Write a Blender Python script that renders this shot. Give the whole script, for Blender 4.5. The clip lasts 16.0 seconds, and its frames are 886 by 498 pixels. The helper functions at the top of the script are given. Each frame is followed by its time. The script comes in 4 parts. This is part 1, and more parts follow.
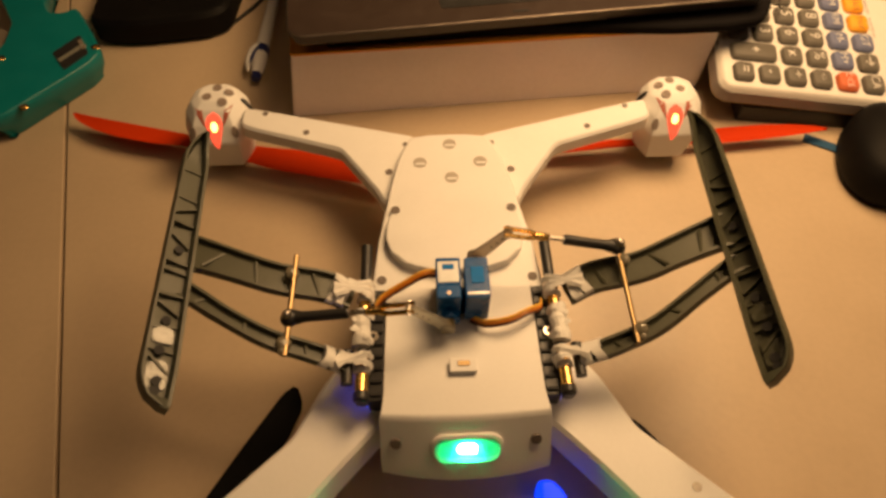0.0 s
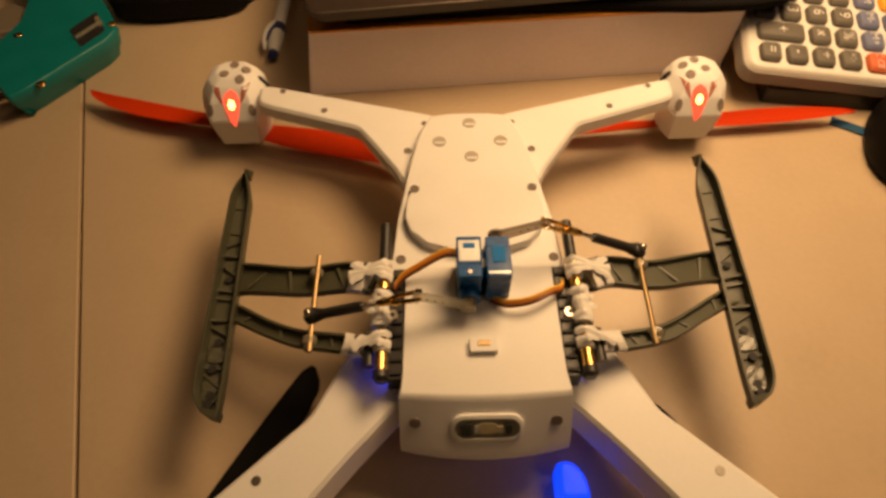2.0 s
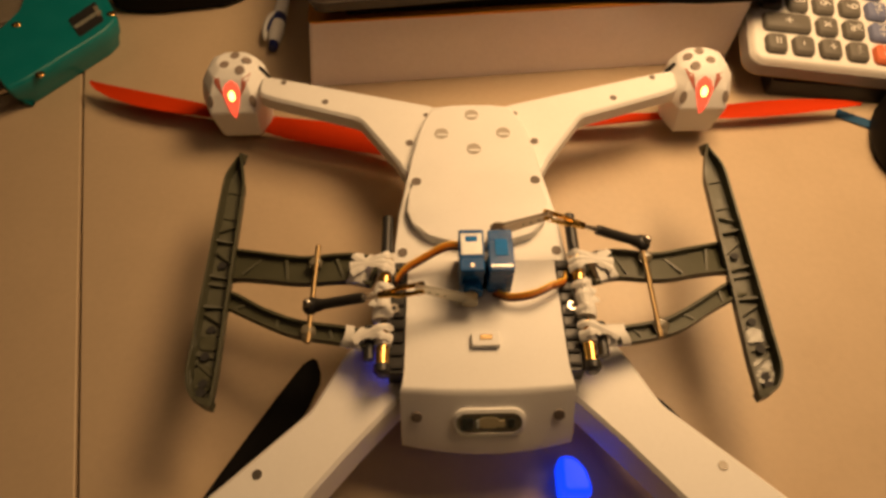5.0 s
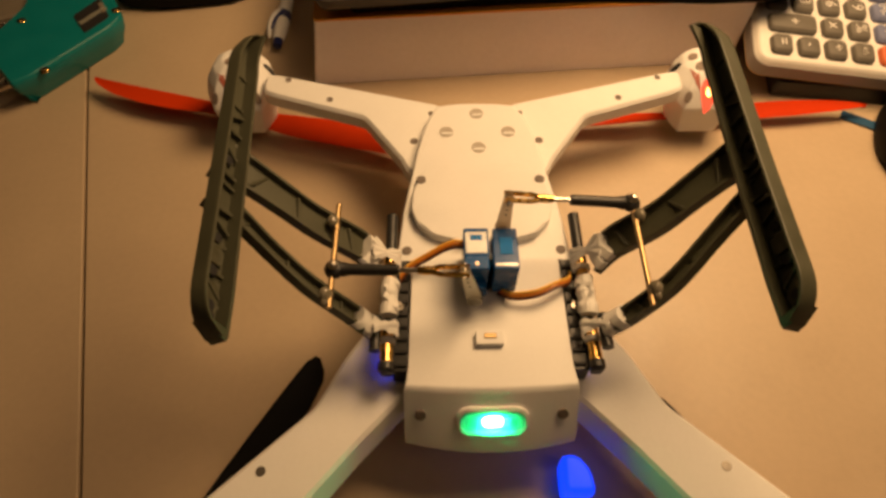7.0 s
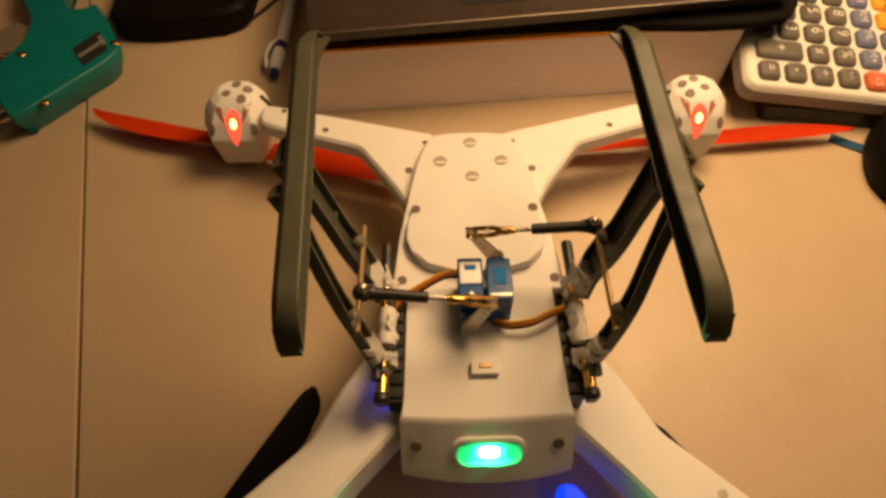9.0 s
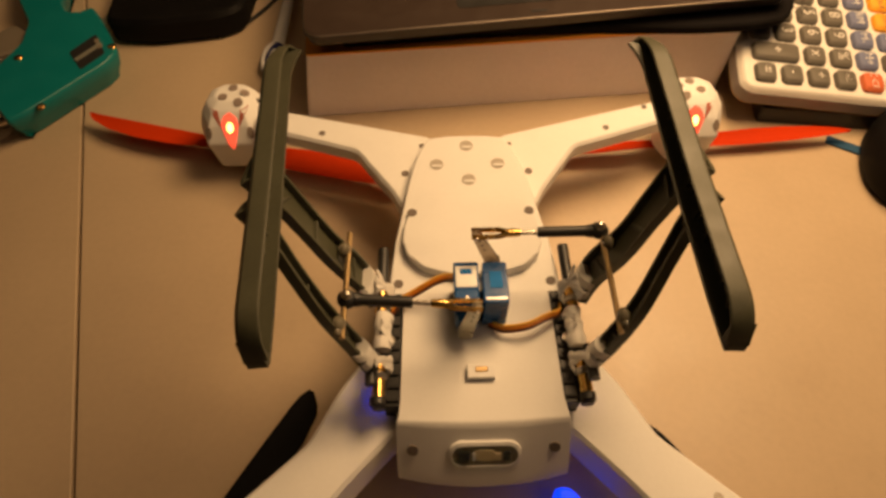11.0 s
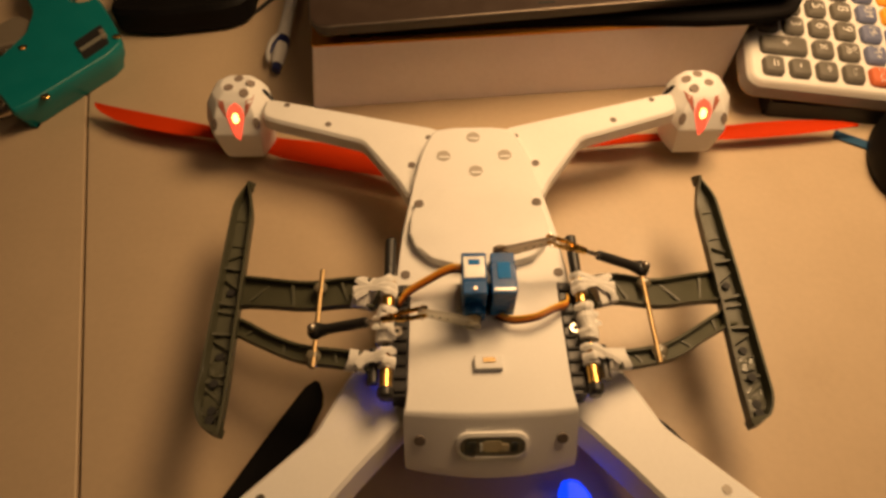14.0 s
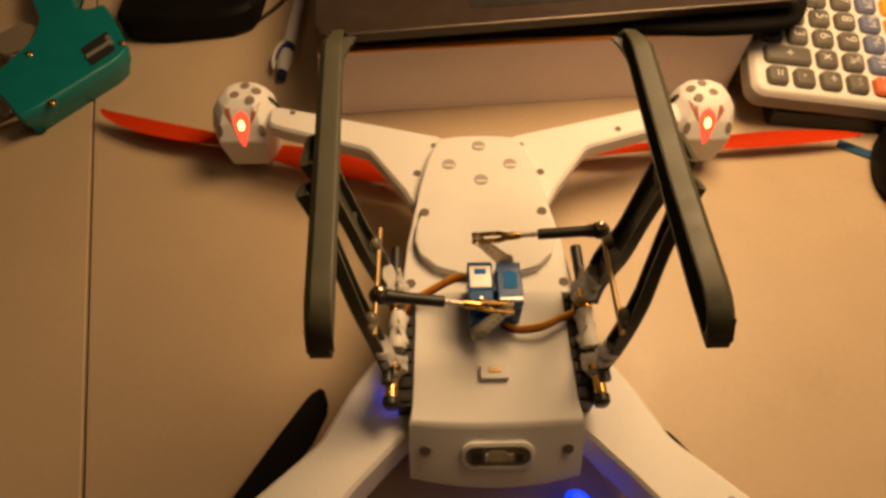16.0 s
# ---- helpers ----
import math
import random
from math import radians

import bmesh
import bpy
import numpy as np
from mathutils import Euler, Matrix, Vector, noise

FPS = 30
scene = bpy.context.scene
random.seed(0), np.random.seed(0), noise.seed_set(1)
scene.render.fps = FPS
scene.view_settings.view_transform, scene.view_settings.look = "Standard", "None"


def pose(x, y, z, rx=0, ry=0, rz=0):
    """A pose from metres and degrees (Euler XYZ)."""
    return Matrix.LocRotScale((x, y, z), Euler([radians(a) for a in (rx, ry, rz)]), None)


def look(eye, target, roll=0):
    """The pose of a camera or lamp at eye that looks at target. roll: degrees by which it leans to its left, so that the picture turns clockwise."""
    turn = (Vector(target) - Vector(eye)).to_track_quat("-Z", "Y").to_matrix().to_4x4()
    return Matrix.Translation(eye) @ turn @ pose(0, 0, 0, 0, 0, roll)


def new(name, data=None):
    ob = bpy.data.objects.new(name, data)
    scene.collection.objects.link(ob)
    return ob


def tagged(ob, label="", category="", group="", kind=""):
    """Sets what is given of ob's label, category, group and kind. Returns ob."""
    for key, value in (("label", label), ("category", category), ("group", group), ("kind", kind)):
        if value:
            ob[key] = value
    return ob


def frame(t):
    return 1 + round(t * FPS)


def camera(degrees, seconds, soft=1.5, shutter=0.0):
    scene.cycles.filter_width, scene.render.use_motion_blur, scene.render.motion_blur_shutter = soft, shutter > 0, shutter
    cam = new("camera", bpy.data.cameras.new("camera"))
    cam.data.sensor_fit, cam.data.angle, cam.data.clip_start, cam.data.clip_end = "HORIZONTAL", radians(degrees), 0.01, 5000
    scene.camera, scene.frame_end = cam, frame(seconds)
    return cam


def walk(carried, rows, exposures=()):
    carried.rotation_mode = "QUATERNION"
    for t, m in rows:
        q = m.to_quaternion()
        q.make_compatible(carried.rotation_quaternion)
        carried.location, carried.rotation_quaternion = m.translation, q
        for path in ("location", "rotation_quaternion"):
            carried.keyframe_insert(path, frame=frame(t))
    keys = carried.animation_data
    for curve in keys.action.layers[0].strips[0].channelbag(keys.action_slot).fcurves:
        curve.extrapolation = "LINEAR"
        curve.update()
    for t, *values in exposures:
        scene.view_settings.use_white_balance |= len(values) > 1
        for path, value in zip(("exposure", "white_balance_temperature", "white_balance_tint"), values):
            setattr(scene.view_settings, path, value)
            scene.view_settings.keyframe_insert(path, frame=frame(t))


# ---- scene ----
from mathutils.geometry import tessellate_polygon

cam = camera(73.47, 16.0, soft=3.1)
# seconds, place, pitch from level, roll, yaw: a phone held over the desk
PATH = [
    (0.0, -0.0154, -0.1472, 0.3267, -55.774, -0.310, -2.205),
    (0.5, -0.0173, -0.1464, 0.3231, -56.541, -0.300, -1.882),
    (1.0, -0.0193, -0.1463, 0.3224, -57.172, -0.041, -1.262),
    (1.5, -0.0187, -0.1464, 0.3214, -57.237, -0.070, -1.501),
    (2.0, -0.0207, -0.1484, 0.3211, -56.996, 0.156, -1.187),
    (2.5, -0.0187, -0.1472, 0.3201, -57.302, 0.282, -1.267),
    (3.0, -0.0188, -0.1459, 0.3195, -57.612, 0.284, -1.282),
    (3.5, -0.0197, -0.1460, 0.3200, -57.514, 0.216, -1.059),
    (4.0, -0.0206, -0.1469, 0.3202, -57.527, 0.165, -1.012),
    (6.5, -0.0219, -0.1461, 0.3182, -58.130, 0.098, -0.854),
    (7.0, -0.0230, -0.1470, 0.3192, -57.829, 0.005, -0.618),
    (7.5, -0.0223, -0.1470, 0.3181, -57.880, 0.006, -0.668),
    (8.0, -0.0228, -0.1470, 0.3176, -57.906, -0.001, -0.751),
    (8.5, -0.0231, -0.1471, 0.3186, -57.895, -0.016, -0.805),
    (9.0, -0.0210, -0.1437, 0.3246, -56.069, 0.218, -1.231),
    (11.5, -0.0192, -0.1423, 0.3261, -56.087, 0.276, -1.387),
    (12.0, -0.0200, -0.1428, 0.3250, -56.086, 0.306, -1.191),
    (12.5, -0.0217, -0.1421, 0.3241, -56.103, 0.013, -1.026),
    (13.0, -0.0213, -0.1420, 0.3235, -56.150, -0.134, -1.096),
    (13.5, -0.0212, -0.1431, 0.3229, -56.197, 0.050, -1.171),
    (14.0, -0.0229, -0.1442, 0.3232, -56.359, 0.125, -1.105),
    (14.5, -0.0237, -0.1435, 0.3222, -56.482, -0.111, -1.160),
    (15.0, -0.0232, -0.1420, 0.3220, -56.374, -0.172, -1.056),
    (15.5, -0.0241, -0.1426, 0.3236, -56.347, -0.034, -0.735),
    (16.0, -0.0255, -0.1424, 0.3249, -55.947, 0.014, -0.843),
]
walk(cam, [(t, pose(x, y, z, 90 + p, r, w)) for t, x, y, z, p, r, w in PATH])

# ---- light ----
world = bpy.data.worlds.new("room_dusk")
scene.world = world
world.use_nodes = True
world.node_tree.nodes["Background"].inputs[0].default_value = (0.5, 0.36, 0.22, 1)
world.node_tree.nodes["Background"].inputs[1].default_value = 0.012


def area(name, at, target, w, h, watts, colour):
    d = bpy.data.lights.new(name, "AREA")
    d.shape, d.size, d.size_y, d.energy, d.color = "RECTANGLE", w, h, watts, colour
    ob = new(name, d)
    ob.matrix_world = look(at, target)
    return ob


WARM = (1.0, 0.61, 0.285)
area("desk_lamp_light", (0.235, 0.27, 0.53), (0.22, 0.24, 0), 0.30, 0.32, 5.4, WARM)
# soft fill added from behind the camera for the faces turned to it
area("fill_light", (0.75, -0.55, 1.6), (0.1, 0.1, 0), 1.0, 0.4, 1.9, (1.0, 0.64, 0.40))
area("ceiling_light_b", (-1.1, 0.7, 1.9), (0, 0, 0), 1.2, 0.3, 1.8, WARM)

scene.view_settings.exposure = 0.0


# ---- materials ----
def mat(name, colour, rough=0.5, metal=0.0, var=0.06, scale=40.0, bump=0.0, bscale=400.0, spec=0.5, coat=0.0, sss=0.0, trans=0.0, stain=0.0):
    """Principled surface with grain at two scales and fine relief."""
    m = bpy.data.materials.new(name)
    m.use_nodes = True
    nt = m.node_tree
    b = nt.nodes["Principled BSDF"]
    b.inputs["Roughness"].default_value = rough
    b.inputs["Metallic"].default_value = metal
    b.inputs["Specular IOR Level"].default_value = spec
    b.inputs["Coat Weight"].default_value = coat
    b.inputs["Subsurface Weight"].default_value = sss
    b.inputs["Subsurface Radius"].default_value = (0.004, 0.004, 0.004)
    b.inputs["Transmission Weight"].default_value = trans
    tc = nt.nodes.new("ShaderNodeTexCoord")
    n1 = nt.nodes.new("ShaderNodeTexNoise")
    n1.inputs["Scale"].default_value = scale
    n1.inputs["Detail"].default_value = 5
    n2 = nt.nodes.new("ShaderNodeTexNoise")
    n2.inputs["Scale"].default_value = scale * 9
    n2.inputs["Detail"].default_value = 3
    mixn = nt.nodes.new("ShaderNodeMath")
    mixn.operation = "ADD"
    nt.links.new(tc.outputs["Object"], n1.inputs["Vector"])
    nt.links.new(tc.outputs["Object"], n2.inputs["Vector"])
    nt.links.new(n1.outputs["Fac"], mixn.inputs[0])
    nt.links.new(n2.outputs["Fac"], mixn.inputs[1])
    ramp = nt.nodes.new("ShaderNodeMapRange")
    ramp.inputs["From Min"].default_value, ramp.inputs["From Max"].default_value = 0.6, 1.4
    nt.links.new(mixn.outputs[0], ramp.inputs["Value"])
    mix = nt.nodes.new("ShaderNodeMix")
    mix.data_type = "RGBA"
    lo = [max(0, c * (1 - var)) for c in colour]
    hi = [min(1, c * (1 + var)) for c in colour]
    mix.inputs["A"].default_value, mix.inputs["B"].default_value = (*lo, 1), (*hi, 1)
    nt.links.new(ramp.outputs["Result"], mix.inputs["Factor"])
    last = mix.outputs["Result"]
    if stain:
        n3 = nt.nodes.new("ShaderNodeTexNoise")
        n3.inputs["Scale"].default_value = scale * 0.35
        n3.inputs["Detail"].default_value = 8
        n3.inputs["Roughness"].default_value = 0.7
        nt.links.new(tc.outputs["Object"], n3.inputs["Vector"])
        r3 = nt.nodes.new("ShaderNodeMapRange")
        r3.inputs["From Min"].default_value, r3.inputs["From Max"].default_value = 0.58, 0.75
        nt.links.new(n3.outputs["Fac"], r3.inputs["Value"])
        sc = nt.nodes.new("ShaderNodeMath")
        sc.operation = "MULTIPLY"
        sc.inputs[1].default_value = stain
        nt.links.new(r3.outputs["Result"], sc.inputs[0])
        m3 = nt.nodes.new("ShaderNodeMix")
        m3.data_type = "RGBA"
        m3.inputs["B"].default_value = (*[c * 0.62 for c in colour], 1)
        nt.links.new(sc.outputs[0], m3.inputs["Factor"])
        nt.links.new(last, m3.inputs["A"])
        last = m3.outputs["Result"]
    nt.links.new(last, b.inputs["Base Color"])
    rr = nt.nodes.new("ShaderNodeMapRange")
    rr.inputs["From Min"].default_value, rr.inputs["From Max"].default_value = 0.3, 0.7
    rr.inputs["To Min"].default_value, rr.inputs["To Max"].default_value = max(0.02, rough - 0.06), min(1, rough + 0.06)
    nt.links.new(n1.outputs["Fac"], rr.inputs["Value"])
    nt.links.new(rr.outputs["Result"], b.inputs["Roughness"])
    if bump:
        nb = nt.nodes.new("ShaderNodeTexNoise")
        nb.inputs["Scale"].default_value = bscale
        nb.inputs["Detail"].default_value = 4
        nt.links.new(tc.outputs["Object"], nb.inputs["Vector"])
        bp = nt.nodes.new("ShaderNodeBump")
        bp.inputs["Strength"].default_value = bump
        bp.inputs["Distance"].default_value = 0.0006
        nt.links.new(nb.outputs["Fac"], bp.inputs["Height"])
        nt.links.new(bp.outputs["Normal"], b.inputs["Normal"])
    return m


def glow(name, colour, strength):
    m = bpy.data.materials.new(name)
    m.use_nodes = True
    b = m.node_tree.nodes["Principled BSDF"]
    b.inputs["Base Color"].default_value = (*[c * 0.5 for c in colour], 1)
    b.inputs["Emission Color"].default_value = (*colour, 1)
    b.inputs["Emission Strength"].default_value = strength
    return m


M_DESK = mat("beige_laminate", (0.48, 0.37, 0.25), 0.42, var=0.05, scale=25, bump=0.15, bscale=900, stain=0.10)
M_GAP = mat("desk_gap", (0.06, 0.05, 0.04), 0.8)
M_WALL = mat("room_paint", (0.30, 0.25, 0.20), 0.8, scale=3)
M_WHITE = mat("white_drone_plastic", (0.78, 0.77, 0.75), 0.48, var=0.025, scale=60, bump=0.10, bscale=1500, stain=0.05)
M_LID = mat("white_translucent_lid", (0.78, 0.77, 0.75), 0.48, var=0.025, scale=60, bump=0.10, bscale=1500, stain=0.05, sss=0.6)
# for flat vent and screw discs: recess shade put into the colour
M_HOLE = mat("recess_shadow_plastic", (0.16, 0.13, 0.11), 0.7)
M_PODVENT = mat("pod_vent_shade", (0.24, 0.19, 0.16), 0.7)
M_VENT = mat("vent_recess_shade", (0.40, 0.36, 0.31), 0.7)
M_SCREW = mat("screw_steel", (0.35, 0.32, 0.28), 0.35, 1.0)
M_LEG = mat("dark_green_grey_plastic", (0.062, 0.062, 0.037), 0.50, var=0.16, scale=90, bump=0.07, bscale=900, stain=0.25)
M_BLACK = mat("black_plastic", (0.018, 0.017, 0.016), 0.42, var=0.2, scale=80, bump=0.15)
M_BLACKSOFT = mat("soft_black_casing", (0.005, 0.0045, 0.0045), 0.6, var=0.2, spec=0.12, bump=0.1)
M_BLACKM = mat("matt_black_rubber", (0.012, 0.011, 0.011), 0.7, var=0.2, bump=0.2)
M_BRASS = mat("brass_tube", (0.72, 0.46, 0.14), 0.24, 1.0, var=0.12, scale=200)
M_DULL = mat("tarnished_brass", (0.34, 0.24, 0.12), 0.42, 1.0, var=0.2, scale=300)
M_STEEL = mat("steel_rod", (0.55, 0.50, 0.43), 0.3, 1.0, var=0.1, scale=200)
M_TAPE = mat("white_insulating_tape", (0.74, 0.72, 0.68), 0.5, var=0.06, scale=200, bump=0.4, bscale=500, stain=0.2)
M_BLUE = mat("translucent_blue_case", (0.008, 0.085, 0.28), 0.27, var=0.2, scale=150, spec=0.25, coat=0.05)
M_BLUE2 = mat("bright_blue_sticker", (0.014, 0.17, 0.50), 0.5, var=0.15, scale=300, spec=0.1)
M_LABEL = mat("silver_white_label", (0.78, 0.80, 0.80), 0.22, 0.2, var=0.1, scale=150)
M_CLEAR = mat("milky_clear_plastic", (0.42, 0.42, 0.34), 0.3, var=0.08, trans=0.6)
M_RED = mat("orange_red_propeller", (0.50, 0.034, 0.002), 0.7, spec=0.08, var=0.06, bump=0.05)
M_WBROWN = mat("brown_wire", (0.12, 0.035, 0.012), 0.4)
M_WRED = mat("orange_wire", (0.75, 0.24, 0.02), 0.4)
M_WORANGE = mat("yellow_orange_wire", (0.90, 0.50, 0.07), 0.4)
M_TEAL = mat("teal_green_plastic", (0.003, 0.185, 0.195), 0.36, var=0.08, scale=60, bump=0.25, bscale=1200, stain=0.15)
M_GUNGREY = mat("grey_trigger_plastic", (0.20, 0.17, 0.13), 0.45)
M_CALC = mat("cream_calculator_plastic", (0.72, 0.70, 0.66), 0.38, var=0.03, bump=0.15, bscale=1800, stain=0.08)
M_CALCSIDE = mat("grey_calculator_side", (0.30, 0.28, 0.27), 0.4, var=0.06)
M_KEY = mat("dark_grey_key", (0.125, 0.114, 0.098), 0.55, spec=0.3, var=0.1, scale=120, bump=0.1)
M_KEYBLUE = mat("slate_blue_key", (0.14, 0.16, 0.27), 0.55, spec=0.3, var=0.08, scale=120)
M_KEYORANGE = mat("orange_key", (0.80, 0.36, 0.03), 0.55, spec=0.3, var=0.06)
M_KEYRED = mat("brick_red_key", (0.55, 0.13, 0.05), 0.55, spec=0.3, var=0.06)
M_INK = mat("white_print", (0.75, 0.73, 0.70), 0.5)
M_DARKINK = mat("brown_print", (0.16, 0.10, 0.07), 0.5)
M_BOX = mat("white_card_box", (0.84, 0.78, 0.80), 0.6, var=0.04, scale=30, bump=0.1, stain=0.1)
M_BOXTOP = mat("orange_card", (0.75, 0.32, 0.04), 0.55, var=0.08)
M_TRIM = mat("dull_orange_trim", (0.40, 0.19, 0.07), 0.5, var=0.08)
M_LAPTOP = mat("dark_bronze_laptop_metal", (0.050, 0.034, 0.027), 0.40, 0.3, var=0.06, scale=80, bump=0.1, bscale=2500)
M_LAPEDGE = mat("polished_laptop_edge", (0.24, 0.20, 0.17), 0.45, 1.0)
M_FABRIC = mat("black_fabric", (0.007, 0.006, 0.006), 0.9, spec=0.1, var=0.3, scale=300, bump=0.6, bscale=1400)
M_PENW = mat("white_pen_plastic", (0.72, 0.71, 0.70), 0.22, var=0.03)
M_PENB = mat("navy_pen_grip", (0.012, 0.020, 0.11), 0.35)
M_GLASSBLUE = mat("blue_plastic_strip", (0.02, 0.075, 0.16), 0.35)
M_PCB = mat("dark_circuit_board", (0.17, 0.125, 0.085), 0.5, var=0.3, scale=500)
M_LEDPKG = mat("pale_led_package", (0.58, 0.46, 0.28), 0.35)
G_GREEN = glow("green_led_light", (0.015, 1.0, 0.33), 900.0)
G_RED = glow("red_led_glow", (1.0, 0.095, 0.040), 1.25)
G_REDHOT = glow("red_led_core", (1.0, 0.40, 0.09), 8.0)
G_BLUE = glow("hidden_blue_glow", (0.03, 0.08, 1.0), 16.0)
G_BLUEMID = glow("blue_patch_glow", (0.004, 0.045, 1.0), 1.5)
G_BLUEDIM = glow("dim_blue_light", (0.03, 0.07, 1.0), 5.0)


# ---- mesh helpers ----
def mesh_from(name, bm, material, smooth=35):
    bmesh.ops.recalc_face_normals(bm, faces=bm.faces[:])
    me = bpy.data.meshes.new(name)
    bm.to_mesh(me)
    bm.free()
    for m in (material if isinstance(material, (list, tuple)) else [material]):
        me.materials.append(m)
    if smooth:
        me.shade_smooth()
        me.set_sharp_from_angle(angle=radians(smooth))
    return me


def part(name, bm, material, parent, label="", smooth=35):
    ob = new(name, mesh_from(name, bm, material, smooth))
    ob.parent = parent
    if smooth:
        even = ob.modifiers.new("even_normals", "WEIGHTED_NORMAL")
        even.keep_sharp = True
    if label:
        ob["label"] = label
    return ob


def thing(name, label, category, group="", at=(0, 0, 0), rz=0.0):
    ob = new(name)
    ob.empty_display_size = 0.02
    ob.matrix_world = pose(*at, 0, 0, rz)
    return tagged(ob, label, category, group)


def solid(name, bm, material, label, category, kind="", smooth=35):
    return tagged(new(name, mesh_from(name, bm, material, smooth)), label, category, "", kind)


def add_loft(bm, rings, cap=True, closed=True, mi=0):
    """Skin a list of rings with equal counts."""
    vs = [[bm.verts.new(p) for p in r] for r in rings]
    n = len(rings[0])
    for a, b in zip(vs, vs[1:]):
        for i in range(n if closed else n - 1):
            fc = bm.faces.new((a[i], a[(i + 1) % n], b[(i + 1) % n], b[i]))
            fc.material_index = mi
    if cap:
        for r in (vs[0], vs[-1]):
            if cap == "tri":
                for tri in tessellate_polygon([[v.co for v in r]]):
                    bm.faces.new([r[k] for k in tri])
                continue
            fc = bm.faces.new(r)
            fc.material_index = mi
    return vs


def add_prism(bm, outline, z0, z1, inset=0.0, drop=0.0, m=None):
    """Upright slab over an outline, with a chamfer of inset by drop at its top."""
    rings = [[(x, y, z0) for x, y in outline], [(x, y, z1 - drop) for x, y in outline]]
    if inset:
        rings.append([(p[0], p[1], z1) for p in shrink(outline, inset)])
    if m is not None:
        rings = [[m @ Vector(p) for p in r] for r in rings]
    add_loft(bm, rings)


def shrink(outline, d):
    """The outline moved inwards by d."""
    n = len(outline)
    area2 = sum(outline[i][0] * outline[(i + 1) % n][1] - outline[(i + 1) % n][0] * outline[i][1] for i in range(n))
    s = 1 if area2 > 0 else -1
    out = []
    for i in range(n):
        a, b, c = Vector(outline[i - 1]), Vector(outline[i]), Vector(outline[(i + 1) % n])
        e1, e2 = (b - a).normalized(), (c - b).normalized()
        n1, n2 = Vector((-e1.y, e1.x)) * s, Vector((-e2.y, e2.x)) * s
        k = n1 + n2
        k = k / max(0.35, k.length_squared) * 2
        out.append((b.x + k.x * d, b.y + k.y * d))
    return out


def rounded(w, h, r, n=5, cx=0.0, cy=0.0):
    """Rounded rectangle outline."""
    pts = []
    for sx, sy, a0 in ((1, 1, 0), (-1, 1, 90), (-1, -1, 180), (1, -1, 270)):
        for i in range(n + 1):
            a = radians(a0 + 90 * i / n)
            pts.append((cx + sx * (w / 2 - r) + r * math.cos(a), cy + sy * (h / 2 - r) + r * math.sin(a)))
    return pts


def soften(outline, r, n=4):
    """Outline with its corners rounded."""
    out = []
    k = len(outline)
    for i in range(k):
        a, b, c = Vector(outline[i - 1]), Vector(outline[i]), Vector(outline[(i + 1) % k])
        p = b + (a - b).normalized() * min(r, (a - b).length * 0.45)
        q = b + (c - b).normalized() * min(r, (c - b).length * 0.45)
        for j in range(n + 1):
            t = j / n
            s = p * (1 - t) ** 2 + b * 2 * t * (1 - t) + q * t * t
            out.append((s.x, s.y))
    return out


def add_box(bm, size, m=None, bevel=0.0, mi=0):
    w, d, h = size
    m = m or Matrix()
    if bevel:
        o = rounded(w, d, min(bevel, w * 0.45, d * 0.45), 3)
        i = rounded(w - bevel, d - bevel, min(bevel, w * 0.4, d * 0.4) * 0.6, 3)
        b2 = bevel * 0.5
        rings = [[(x, y, -h / 2) for x, y in i], [(x, y, -h / 2 + b2) for x, y in o], [(x, y, h / 2 - b2) for x, y in o], [(x, y, h / 2) for x, y in i]]
    else:
        o = [(-w / 2, -d / 2), (w / 2, -d / 2), (w / 2, d / 2), (-w / 2, d / 2)]
        rings = [[(x, y, -h / 2) for x, y in o], [(x, y, h / 2) for x, y in o]]
    add_loft(bm, [[m @ Vector(p) for p in r] for r in rings], mi=mi)


def add_tube(bm, path, radius, n=10, mi=0):
    """Round bar along a path; radius is one number or one for each point."""
    pts = [Vector(p) for p in path]
    rad = radius if isinstance(radius, (list, tuple)) else [radius] * len(pts)
    rings = []
    up = None
    for i, p in enumerate(pts):
        d = (pts[min(i + 1, len(pts) - 1)] - pts[max(i - 1, 0)]).normalized()
        if up is None:
            up = d.orthogonal().normalized()
        up = (up - d * up.dot(d)).normalized()
        side = d.cross(up)
        rings.append([p + (up * math.cos(2 * math.pi * k / n) + side * math.sin(2 * math.pi * k / n)) * rad[i] for k in range(n)])
    add_loft(bm, rings, mi=mi)


def bez(points, n=16):
    """Smooth path through the points (Catmull-Rom)."""
    p = [Vector(q) for q in points]
    p = [p[0] * 2 - p[1]] + p + [p[-1] * 2 - p[-2]]
    out = []
    for i in range(1, len(p) - 2):
        for j in range(n):
            t = j / n
            out.append(0.5 * ((2 * p[i]) + (p[i + 1] - p[i - 1]) * t + (2 * p[i - 1] - 5 * p[i] + 4 * p[i + 1] - p[i + 2]) * t * t + (3 * p[i] - p[i - 1] - 3 * p[i + 1] + p[i + 2]) * t ** 3))
    out.append(p[-2])
    return out


def add_ball(bm, at, r, squash=1.0, n=10):
    rings = []
    for i in range(1, n):
        a = math.pi * i / n
        rings.append([(at[0] + r * math.sin(a) * math.cos(2 * math.pi * k / 12), at[1] + r * math.sin(a) * math.sin(2 * math.pi * k / 12), at[2] - r * squash * math.cos(a)) for k in range(12)])
    add_loft(bm, rings)


